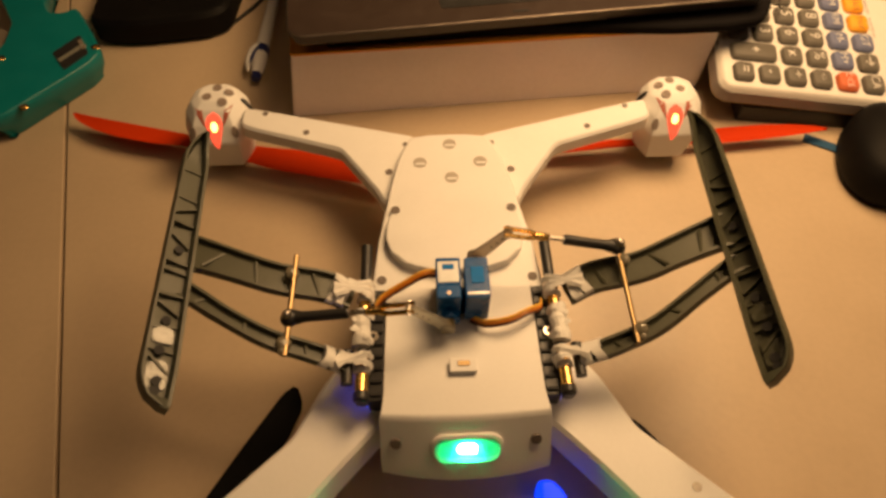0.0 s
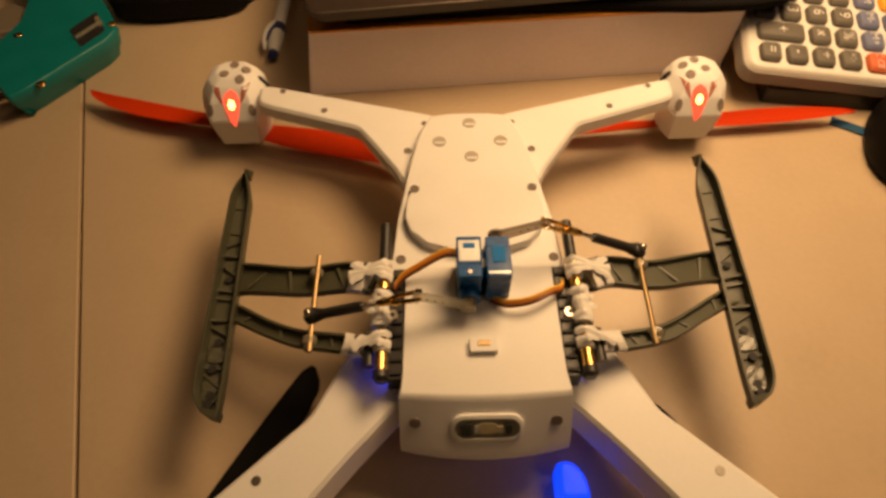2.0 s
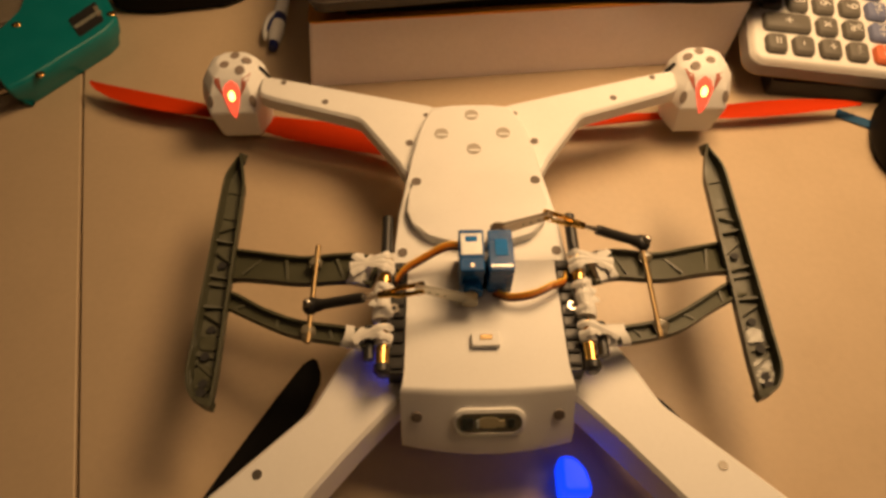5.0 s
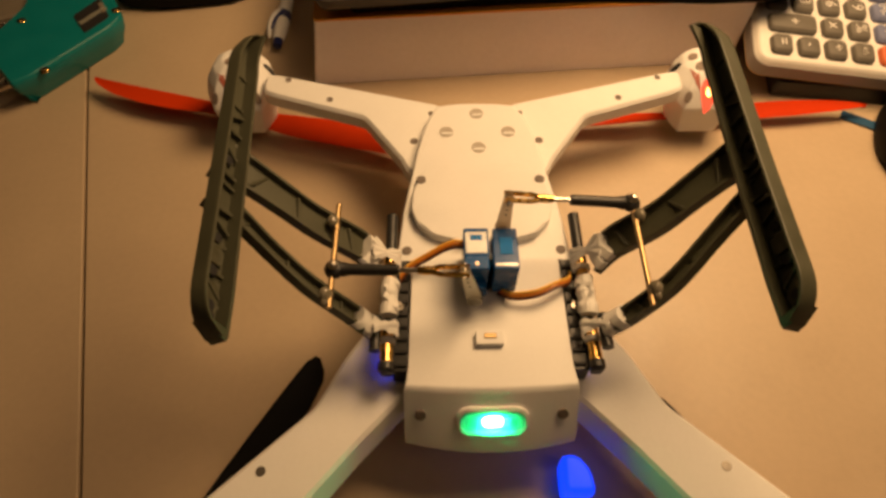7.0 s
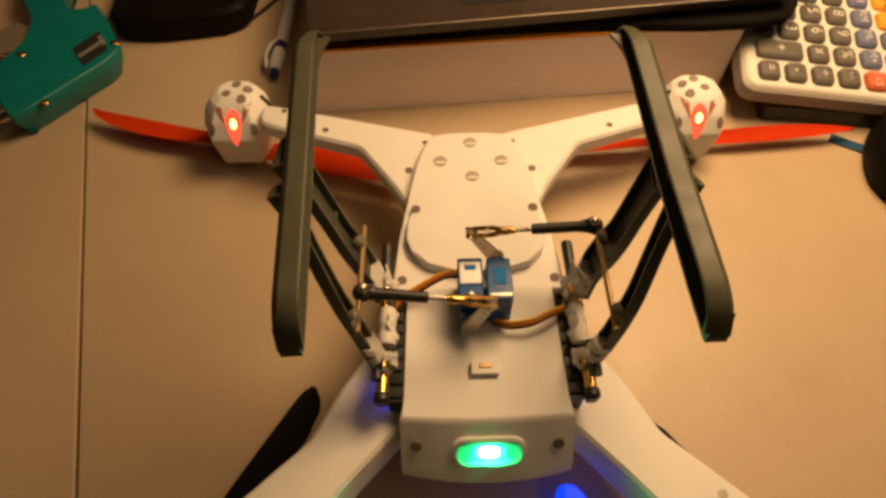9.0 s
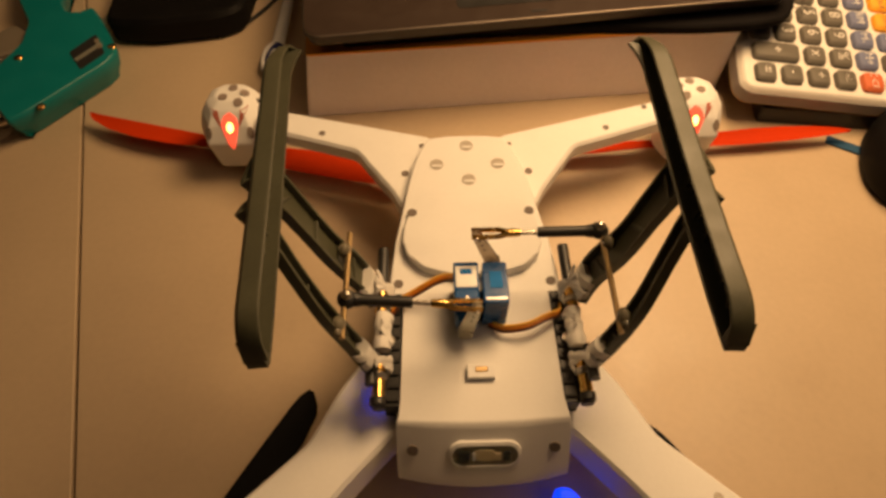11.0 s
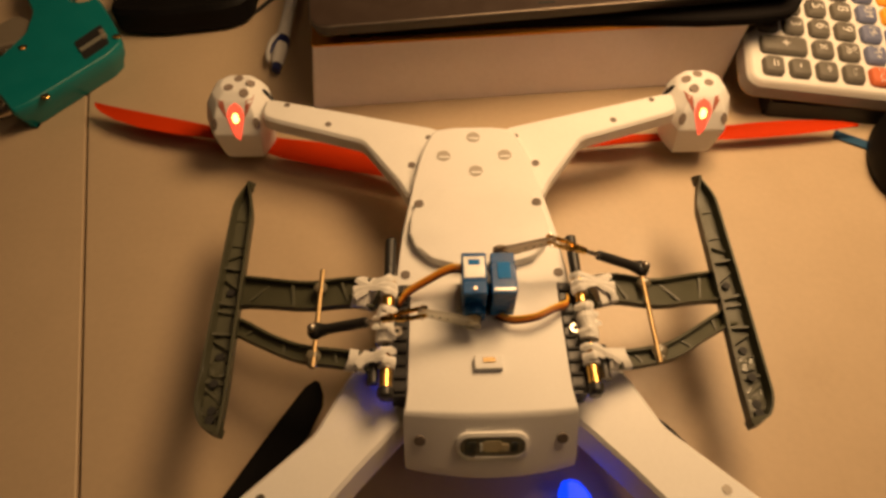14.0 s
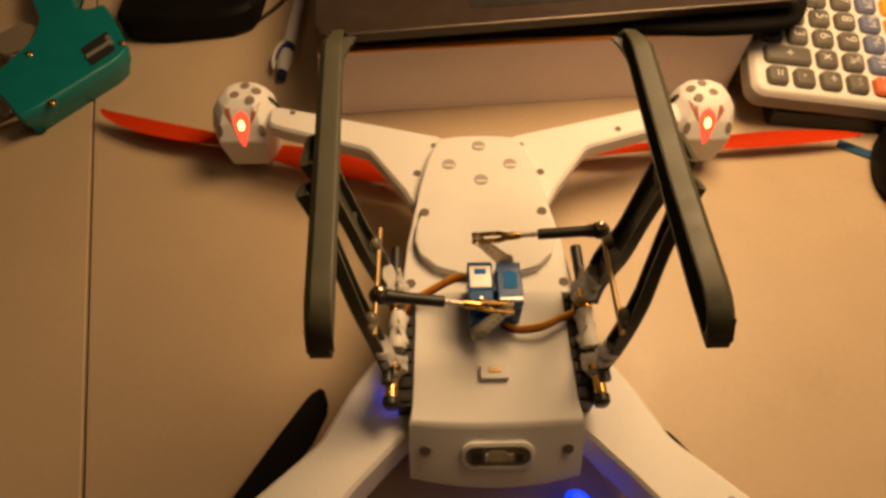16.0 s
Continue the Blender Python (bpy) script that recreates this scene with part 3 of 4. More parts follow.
# servos side by side
def servo(x0, flip, label):
    w, l, h = 0.0118, 0.0226, 0.0222
    z0 = 0.0640
    cx = x0 + w / 2
    b = BM()
    add_box(b, (w, l * 0.70, h), pose(cx, l * 0.15 * flip * -1, z0 + h / 2), 0.0010)
    case = part("servo", b, M_BLUE, drone, label)
    b = BM()
    add_box(b, (w - 0.0004, l * 0.29, h - 0.0004), pose(cx, flip * l * 0.352, z0 + h / 2), 0.0010)
    part("gear_cover", b, M_BLUE, case)
    b = BM()
    add_box(b, (w - 0.0010, 0.0024, 0.0240), pose(cx, flip * 0.0042, z0 + h / 2 - 0.0012), 0.0005)
    part("mounting_lug", b, M_BLUE, case)
    b = BM()
    yb = -flip * l * 0.15
    add_tube(b, [(cx, flip * 0.0105, z0 + 0.0065), (cx, flip * 0.0152, z0 + 0.0065)], 0.0054, 18)
    part("shaft_boss", b, M_BLUE, case)
    b = BM()
    add_tube(b, [(cx, flip * 0.0150, z0 + 0.0065), (cx, flip * 0.0172, z0 + 0.0065)], 0.0023, 14)
    part("shaft", b, M_BRASS, case, "brass servo shaft")
    return case


servo_l = servo(-0.0118, -1, "blue micro servo with a silver label")
servo_r = servo(0.0018, 1, "dark blue micro servo with a bright blue sticker")
b = BM()
add_box(b, (0.0102, 0.0118, 0.0004), pose(-0.0059, 0.0030, 0.08635), 0.0003)
part("label", b, M_LABEL, servo_l, "silver white label")
b = BM()
add_box(b, (0.0055, 0.0030, 0.0003), pose(-0.0059, 0.0056, 0.0866), 0.0003)
part("label_mark", b, M_BLUE2, servo_l)
b = BM()
add_box(b, (0.0062, 0.0092, 0.0004), pose(0.0080, 0.0010, 0.08635), 0.0003)
part("sticker", b, M_BLUE2, servo_r)
b = BM()
add_box(b, (0.0104, 0.0014, 0.0005), pose(0.0078, -0.0092, 0.0864), 0.0003)
part("case_line", b, M_LABEL, servo_r)
b = BM()
add_box(b, (0.0262, 0.0150, 0.0030), pose(0.0012, 0.0000, 0.0625), 0.0008)
part("mounting_pad", b, M_BLACKM, drone, "black foam mounting pad")
b = BM()
add_disc(b, (-0.0059, -0.0085, 0.0863), (0, 0, 1), 0.0010, 0.0006)
part("case_screw", b, M_STEEL, servo_l)


def wires(path, off):
    for k, m in enumerate((M_WBROWN, M_WRED, M_WORANGE)):
        b = BM()
        add_tube(b, bez([(p[0], p[1] + off[1] * (k - 1), p[2] + off[0] * (k - 1)) for p in path], 8), 0.00075, 8)
        part("servo_wire", b, m, drone)


wires([(-0.0110, 0.0085, 0.0760), (-0.0180, 0.0085, 0.0755), (-0.0290, 0.0050, 0.0705), (-0.0380, 0.0015, 0.0660), (-0.0425, -0.0025, 0.0620)], (0.0008, 0.0013))
wires([(0.0050, -0.0105, 0.0640), (0.0120, -0.0150, 0.0665), (0.0230, -0.0150, 0.0690), (0.0330, -0.0105, 0.0690), (0.0400, -0.0060, 0.0650), (0.0420, 0.0000, 0.0600)], (0.0011, 0.0010))


# ---- landing legs ----
def wrise(u):
    return -0.20 * u - 1.2 * u * u


def add_channel(bm, line, widths, depth=0.0040, wall=0.0014):
    """Trough open to the top along a line of (x, y, z)."""
    rings = []
    pts = [Vector(p) for p in line]
    for i, p in enumerate(pts):
        d = (pts[min(i + 1, len(pts) - 1)] - pts[max(i - 1, 0)]).normalized()
        side = Vector((-d.y, d.x, 0)).normalized()
        up = d.cross(side)
        if up.z < 0:
            up = -up
        w = widths[i] / 2
        sec = [(-w, 0), (-w + wall, 0), (-w + wall, -depth + wall), (w - wall, -depth + wall), (w - wall, 0), (w, 0), (w, -depth), (w * 0.6, -depth * 1.25), (-w * 0.6, -depth * 1.25), (-w, -depth)]
        rings.append([p + side * a + up * c for a, c in sec])
    add_loft(bm, rings)


def leg(s, du):
    """One landing leg: skid tray, two curved trough arms, ribs, tape, cross rod and ball."""
    # skid tray as a row of stations along y
    b = BM()
    st = []
    y0, y1 = (-0.0616, 0.0888) if s < 0 else (-0.0602, 0.0864)
    N = 40
    for i in range(N + 1):
        t = i / N
        y = y0 + (y1 - y0) * t
        uo = 0.0925 + 0.0052 * t + du * (0.3 + 0.7 * t)
        ui = uo - 0.0150 + 0.0028 * t
        sl = -0.050 * (y - 0.012) if s < 0 else -0.0012 + 0.022 * min(0.0, y)
        sl += 0.0018 if s < 0 else 0.0020
        top, bottom, lip = -0.0210 + sl, -0.0302 + sl, -0.0218 + sl
        if t < 0.115:
            k = 1 - (t / 0.115)
            uo -= 0.0115 * (1 - math.sqrt(max(0, 1 - k * k)))
            ui += 0.0008 * k
        if t > 0.88:
            k = (t - 0.88) / 0.12
            ui += 0.0030 * k
            uo -= 0.0052 * k * k
            bottom += 0.0030 * k * k
            lip += 0.0060 * k * k
        st.append((y, ui, uo, top, bottom, lip))
    rings = []
    wl = 0.0014
    for y, ui, uo, top, bottom, lip in st:
        uo2 = max(uo, ui + 0.0045)
        sec = [(ui, lip), (ui + wl, lip), (ui + wl + 0.0006, bottom + wl + 0.0006), (uo2 - wl - 0.0008, bottom + wl + 0.0010), (uo2 - wl, top), (uo2 - 0.0004, top), (uo2, top - 0.0006), (uo2 + 0.0004, bottom + 0.0025), (uo2 - 0.0018, bottom), (ui + 0.0010, bottom)]
        rings.append([(s * u, y, w) for u, w in sec])
    add_loft(b, rings)
    # rounded end walls
    y, ui, uo, top, bottom, lip = st[1]
    add_loft(b, [[(s * ui, y - 0.001, bottom), (s * uo, y + 0.0005, bottom), (s * uo, y + 0.0005, top), (s * ui, y - 0.001, lip)],
                 [(s * (ui + 0.0004), y - 0.0050, bottom + 0.001), (s * (uo - 0.006), y - 0.0040, bottom + 0.001), (s * (uo - 0.006), y - 0.0040, top - 0.0015), (s * (ui + 0.0004), y - 0.0050, lip)]])
    # pointed far tip
    y, ui, uo, top, bottom, lip = st[-1]
    add_loft(b, [[(s * ui, y, bottom), (s * uo, y, bottom), (s * uo, y, top), (s * ui, y, lip)],
                 [(s * (ui - 0.0015), y + 0.0050, bottom + 0.0030), (s * (ui + 0.0012), y + 0.0054, bottom + 0.0026), (s * (ui + 0.0012), y + 0.0054, top - 0.0012), (s * (ui - 0.0015), y + 0.0050, top - 0.0030)]])
    skid = part("landing_leg", b, M_LEG, drone, "dark grey-green plastic landing leg, swinging", smooth=40)

    def at(yy):
        k = min(range(len(st)), key=lambda i: abs(st[i][0] - yy))
        return st[k]
    # ribs across the tray
    for yy, h in ((0.066, 0.35), (0.047, 0.4), (0.031, 1.2), (0.008, 1.0), (0.003, 0.8), (-0.009, 1.1), (-0.024, 0.4), (-0.037, 0.6), (-0.049, 0.35)):
        y, ui, uo, top, bottom, lip = at(yy)
        b = BM()
        hi = bottom + 0.0018 + (top - bottom - 0.003) * h * 0.62
        tilt = 0.0012 * math.sin(yy * 300)
        o = [(ui + 0.0012, bottom + 0.0012), (uo - 0.0012, bottom + 0.0012), (uo - 0.0012, hi), (uo - 0.0075, bottom + 0.0018 + (hi - bottom) * 0.45), (ui + 0.0012, bottom + 0.0018 + (hi - bottom) * 0.4)]
        add_loft(b, [[(s * u, yy + tilt * (u - ui) * 100 + e, w) for u, w in o] for e in (-0.0006, 0.0006)])
        part("rib", b, M_LEG, skid)
    for yy, lean in ((0.040, -24), (0.021, 38), (-0.016, 30), (-0.043, 40)):
        y, ui, uo, top, bottom, lip = at(yy)
        b = BM()
        add_box(b, (0.0012, (uo - ui) * 0.78, (top - bottom) * 0.38), Matrix.Translation((s * (ui + uo) / 2, yy, bottom + 0.0010 + (top - bottom) * 0.19)) @ pose(0, 0, 0, 0, 0, 90 + s * lean), 0.0003)
        part("rib", b, M_LEG, skid)
    # flat black discs: the shade inside screw holes, put into the colour
    for yy in (-0.0545, -0.0365):
        y, ui, uo, top, bottom, lip = at(yy)
        b = BM()
        add_disc(b, (s * (ui * 0.45 + uo * 0.55), yy, bottom + 0.0040), (0, 0, 1), 0.0022, 0.0012)
        part("screw_hole_shade", b, M_BLACKM, skid, "flat black disc coloured as a shaded screw hole")
    for yy in (-0.050, -0.022, 0.016):
        y, ui, uo, top, bottom, lip = at(yy)
        b = BM()
        add_tube(b, [(s * (ui + uo) / 2, yy, bottom + 0.001), (s * (ui + uo) / 2, yy, bottom + 0.0042)], 0.0021, 12)
        part("screw_boss", b, M_BLACKM, skid)
    # glossy patches added on the skid floor to catch the lamp's glint
    for yy, ln in ((-0.0470, 0.0130), (-0.0290, 0.0080)):
        y, ui, uo, top, bottom, lip = at(yy)
        b = BM()
        add_loft(b, [[(s * ((ui + uo) / 2 + x), yy + v, bottom + z) for x, v in soften([(-0.0045, -ln / 2), (0.0040, -ln * 0.42), (0.0047, ln * 0.35), (-0.0012, ln / 2), (-0.0040, ln * 0.30)], 0.002, 3)] for z in (0.0012, 0.0036)])
        part("glint_patch", b, M_FILM, skid, "glossy patch added to the skid floor for lamp glints")
    # the two arms
    def arm_line(points, widths, name):
        b = BM()
        pts = bez([(s * u, yy, wrise(u) + dz) for u, yy, dz in points], 6)
        ws = np.interp(np.linspace(0, len(widths) - 1, len(pts)), range(len(widths)), widths)
        add_channel(b, pts, list(ws), 0.0046)
        a = part(name, b, M_LEG, skid, smooth=45)
        for i in ((7, 15, 22) if len(pts) > 28 else (6, 13)):
            d = (pts[i + 1] - pts[i - 1]).normalized()
            r = BM()
            ang = math.degrees(math.atan2(d.y, d.x))
            add_box(r, (0.0014, ws[i] * 0.80, 0.0020), Matrix.Translation(pts[i] + Vector((0, 0, -0.0032))) @ pose(0, 0, 0, 0, 0, ang + (24 if i % 2 else -28)), 0.0003)
            part("rib", r, M_LEG, skid)
        return pts
    y1, y2 = (0.0060, 0.0015) if s < 0 else (0.0030, 0.0005)
    main = arm_line([(0.008, y2 + 0.001, 0.0005), (0.022, 0.0052 + y1 * 0.2, 0), (0.044, 0.0040 + y1 * 0.6, 0), (0.062, 0.0090 + y1 * 0.5, 0), (0.078, 0.0135 + y1 * 0.5, 0), (0.0915, 0.0165 + y1 * 0.5, -0.0005)], [0.0160, 0.0165, 0.0160, 0.0165, 0.0180, 0.0210], "leg_arm")
    rear = arm_line([(0.008, -0.0345, 0.0005), (0.024, -0.0325 if s > 0 else -0.0300, 0), (0.045, -0.0265 if s > 0 else -0.0245, 0), (0.064, -0.0150, 0), (0.080, -0.0050, 0), (0.0910, 0.0000, -0.0005)], [0.0085, 0.0088, 0.0085, 0.0080, 0.0090, 0.0110], "leg_arm")
    # tape bindings round the arm roots
    for line, r0, n in ((main, 0.0090, 2), (rear, 0.0055, 2)):
        for k in range(n):
            b = BM()
            p = line[2 + k * 2]
            d = (line[3 + k * 2] - line[1 + k * 2]).normalized()
            side = Vector((-d.y, d.x, 0)).normalized()
            up = d.cross(side)
            rings = []
            for e in (-0.0022, -0.0010, 0.0010, 0.0022):
                ring = []
                for q in range(14):
                    a = 2 * math.pi * q / 14
                    ring.append(p + d * (e + 0.0012 * math.sin(a * 2 + k * 2)) + side * r0 * (1.0 + 0.05 * math.sin(a * 3 + k)) * math.cos(a) + up * (0.0042 * math.sin(a) - 0.0016 * 1))
                rings.append(ring)
            add_loft(b, rings)
            part("tape_binding", b, M_TAPE, skid, "wrinkled white tape binding")
    # taped hinge sleeve and diagonal wraps
    b = BM()
    path, rad = [], []
    for i in range(18):
        t = i / 17
        path.append((s * (0.0034 + 0.0004 * math.sin(i * 0.55 + s)), -0.0065 - 0.0190 * t, -0.0002))
        rad.append(0.0040 + 0.00035 * ((i > 5) - (i > 7) + (i > 12)) + 0.00018 * math.sin(i * 0.8 + 2 * s))
    add_tube(b, path, rad, 14)
    part("taped_sleeve", b, M_TAPE, skid, "hinge sleeve wound in white tape", smooth=20)
    for y0, y1, u1 in ((0.0090, -0.0010, 0.0190), (0.0005, 0.0095, 0.0190), (0.0045, 0.0035, 0.0200), (-0.0300, -0.0365, 0.0160), (-0.0350, -0.0330, 0.0120), (-0.0090, -0.0135, 0.0085), (-0.0225, -0.0160, 0.0088)):
        b = BM()
        pts = bez([(s * -0.0020, y0, 0.0012), (s * 0.0030, y0 * 0.9 + y1 * 0.1, 0.0046), (s * u1 * 0.6, (y0 + y1) / 2, 0.0024), (s * u1, y1, 0.0006)], 6)
        rings = []
        for i, p in enumerate(pts):
            d = (pts[min(i + 1, len(pts) - 1)] - pts[max(i - 1, 0)]).normalized()
            sd = Vector((-d.y, d.x, 0)).normalized()
            up = sd.cross(d)
            wd = 0.0019 + 0.0004 * math.sin(i * 1.3 + y0 * 900)
            rings.append([p + sd * wd, p + up * 0.0007, p - sd * wd, p - up * 0.0006])
        add_loft(b, rings)
        part("tape_strand", b, M_TAPE, skid, smooth=20)
    b = BM()
    add_tube(b, [(s * 0.0085, -0.0275, -0.0035), (s * 0.0085, -0.0440, -0.0035)], 0.0027, 12)
    part("outer_tube", b, M_BLACK, skid)
    # cross rod through both arms, with lumps of glue and the ball
    bu, bw = 0.0376, -0.0085
    yb, yo = (-0.0157, 0.0190) if s < 0 else (0.0171, -0.0350)
    ymin, ymax = (-0.0345, 0.0195) if s < 0 else (-0.0350, 0.0185)
    b = BM()
    add_tube(b, [(s * bu, ymax, bw + 0.001), (s * (bu - 0.001 * (s > 0)), ymin, bw + 0.001)], 0.0013, 10)
    cross = part("cross_rod", b, M_DULL, skid, "thin brass cross rod")
    b = BM()
    add_ball(b, (s * bu, yb, bw + 0.0020), 0.0029)
    part("ball_stud", b, M_STEEL, skid, "bright steel ball stud")
    for yy, r in ((0.010, 0.0038), (-0.028, 0.0040), (-0.0315, 0.0026)):
        b = BM()
        add_ball(b, (s * (bu + 0.0006), yy, bw - 0.0006), r, 0.75)
        part("glue_blob", b, M_GLUE, skid, "clear glue blob")
    return skid


M_FILM = mat("glossy_dark_plastic_patch", (0.070, 0.070, 0.045), 0.14, var=0.25, scale=300, bump=0.6, bscale=300)
M_GLUE = mat("clear_glue", (0.35, 0.31, 0.22), 0.15, var=0.2, scale=400, bump=0.5, trans=0.55)
leg_l = leg(-1, 0.0008)
leg_r = leg(1, 0.0004)


# ---- servo horns and push rods ----
HORN = {-1: (-0.0068, 0.0705), 1: (0.0083, 0.0752)}
HORN_R, LINK = 0.0262, 0.0570
HORN_Y = {-1: -0.0180, 1: 0.0180}


M_HORNCLEAR = hazy("milky_clear_horn", (0.62, 0.60, 0.52), 0.45)
M_HORN = hazy("smoky_clear_horn", (0.42, 0.36, 0.29), 0.25)


def horn(s):
    b = BM()
    n = 10
    o = []
    for i in range(n + 1):
        a = radians(90 + 180 * i / n)
        o.append((0.0037 * math.cos(a), 0.0037 * math.sin(a)))
    for i in range(n + 1):
        a = radians(-90 + 180 * i / n)
        o.append((HORN_R + 0.0021 * math.cos(a), 0.0021 * math.sin(a)))
    e = 0.0010
    add_loft(b, [[(x, e, z) for x, z in o], [(x, -e, z) for x, z in o]])
    add_tube(b, [(0, -0.0024, 0), (0, 0.0024, 0)], 0.0037, 16)
    h = part("servo_horn", b, M_HORNCLEAR if s < 0 else M_HORN, drone, "milky servo horn arm" if s < 0 else "grey servo horn arm")
    for k in range(3):
        b = BM()
        add_disc(b, (HORN_R - 0.005 - 0.004 * k, -0.00105, 0), (0, 1, 0), 0.0006, 0.0003, 8)
        part("horn_hole", b, M_BLACKM, h)
    return h



def push_rod(s):
    """Clevis, threaded rod and black ball socket; runs along +x from the horn tip."""
    b = BM()
    add_tube(b, [(0.0160, 0, 0), (0.0300, 0, 0)], 0.0011, 10)
    for i in range(9):
        add_tube(b, [(0.0185 + i * 0.001, 0, 0), (0.0190 + i * 0.001, 0, 0)], 0.00128, 10)
    rod = part("push_rod", b, M_STEEL, drone, "thin threaded steel push rod")
    b = BM()
    for q in (-1, 1):
        add_tube(b, [(-0.0022, q * 0.0021, 0), (0.0105, q * 0.0019, 0), (0.0150, q * 0.0006, 0)], [0.00115, 0.00125, 0.0013], 8)
    add_tube(b, [(0.0130, 0, 0), (0.0165, 0, 0), (0.0205, 0, 0)], [0.0019, 0.0021, 0.0017], 12)
    part("clevis", b, M_BRASS, rod, "brass clevis")
    b = BM()
    add_tube(b, [(0, -0.0036, 0), (0, 0.0036, 0)], 0.0008, 8)
    part("clevis_pin", b, M_STEEL, rod)
    b = BM()
    add_tube(b, [(0.0285, 0, 0), (0.0292, 0, 0), (0.0500, 0, 0), (0.0535, 0, 0)], [0.0022, 0.0026, 0.0026, 0.0034], 14)
    add_ball(b, (0.0570, 0, 0), 0.0046, 0.75)
    part("ball_socket", b, M_BLACK, rod, "black plastic ball socket", smooth=60)
    b = BM()
    add_ball(b, (0.0570, 0, 0.0036), 0.0023)
    part("ball", b, M_STEEL, rod, "bright ball")
    return rod


horns = {s: horn(s) for s in (-1, 1)}
rods = {s: push_rod(s) for s in (-1, 1)}

# ---- things round the drone ----
def carton():
    root = thing("carton", "white cardboard box with an orange lid under a laptop", "box")
    lo = [(-0.1175, 0.2040), (0.2085, 0.2270), (0.1950, 0.4450), (-0.1320, 0.4250)]
    hi = [(-0.1085, 0.2055), (0.2080, 0.2275), (0.1940, 0.4440), (-0.1230, 0.4240)]
    b = BM()
    lo, hi = soften(lo, 0.003, 3), soften(hi, 0.003, 3)
    add_loft(b, [[(x, y, 0.0005) for x, y in lo], [(x, y, 0.0555) for x, y in hi]])
    part("carton_body", b, M_BOX, root)
    b = BM()
    add_prism(b, shrink(hi, -0.0004), 0.0556, 0.0572, 0.0004, 0.0004)
    part("carton_lid", b, M_BOXTOP, root, "orange cardboard lid")


def sleeve():
    o = [(-0.0850, 0.2120), (0.0300, 0.2195), (0.0950, 0.2215), (0.1350, 0.2195), (0.1700, 0.2180), (0.2080, 0.2200), (0.2330, 0.2255), (0.2440, 0.2370), (0.2510, 0.2540), (0.2450, 0.4200), (-0.1000, 0.4000)]
    root = thing("laptop_sleeve", "black fabric laptop sleeve with frayed corner", "sleeve")
    b = BM()
    o2 = soften(o, 0.006, 3)
    add_loft(b, [[(x, y, 0.0574) for x, y in shrink(o2, 0.0012)], [(x, y, 0.0590) for x, y in o2], [(x, y, 0.0635) for x, y in o2], [(x, y, 0.0650) for x, y in shrink(o2, 0.0015)]])
    part("sleeve_body", b, M_FABRIC, root)
    for pts in ([(0.2500, 0.2500, 0.0640), (0.2530, 0.2450, 0.0660), (0.2500, 0.2400, 0.0655), (0.2540, 0.2360, 0.0630)], [(0.2480, 0.2560, 0.0640), (0.2550, 0.2550, 0.0655), (0.2570, 0.2500, 0.0640)], [(0.2440, 0.2400, 0.0640), (0.2475, 0.2360, 0.0650), (0.2490, 0.2310, 0.0620)]):
        b = BM()
        add_tube(b, bez(pts, 6), 0.00028, 6)
        part("loose_thread", b, M_FABRIC, root)


def laptop():
    root = thing("laptop", "dark bronze laptop base with a polished front edge", "laptop", at=(-0.0960, 0.1962, 0), rz=6.3)
    o = rounded(0.345, 0.235, 0.012, 6, 0.1630, 0.1175)
    b = BM()
    add_loft(b, [[(x, y, 0.0655) for x, y in shrink(o, 0.010)], [(x, y, 0.0690) for x, y in shrink(o, 0.003)], [(x, y, 0.0765) for x, y in o], [(x, y, 0.0772) for x, y in o]])
    part("laptop_base", b, M_BLACK, root)
    b = BM()
    add_loft(b, [[(x, y, 0.0773) for x, y in shrink(o, -0.0001)], [(x, y, 0.0780) for x, y in shrink(o, 0.0003)], [(x, y, 0.0783) for x, y in shrink(o, 0.0012)]])
    part("edge_strip", b, M_LAPEDGE, root, "polished metal edge")
    b = BM()
    add_loft(b, [[(x, y, 0.0780) for x, y in shrink(o, 0.0009)], [(x, y, 0.0786) for x, y in shrink(o, 0.0013)]])
    part("palm_rest", b, M_LAPTOP, root, "brushed dark bronze palm rest")
    b = BM()
    add_loft(b, [[(x, y, z) for x, y in rounded(0.105, 0.062, 0.003, 3, 0.150, 0.0480)] for z in (0.0784, 0.0789)])
    part("touchpad", b, M_BLACK, root)
    b = BM()
    add_loft(b, [[(x, y, z) for x, y in rounded(0.0115, 0.0022, 0.0008, 3, 0.1520, 0.0068)] for z in (0.0783, 0.0789)])
    part("indicator_slot", b, M_BLACKM, root)
    b = BM()
    add_box(b, (0.300, 0.100, 0.0008), pose(0.163, 0.150, 0.0789), 0.0004)
    part("keyboard_well", b, M_BLACKM, root)


def text_part(body, size, m, parent, material, name="legend"):
    c = bpy.data.curves.new(name, "FONT")
    c.body, c.size, c.extrude, c.offset = body, size, 0.00012, -0.00012
    c.align_x, c.align_y = "CENTER", "CENTER"
    c.materials.append(material)
    ob = new(name, c)
    ob.parent = parent
    ob.matrix_local = m
    return ob


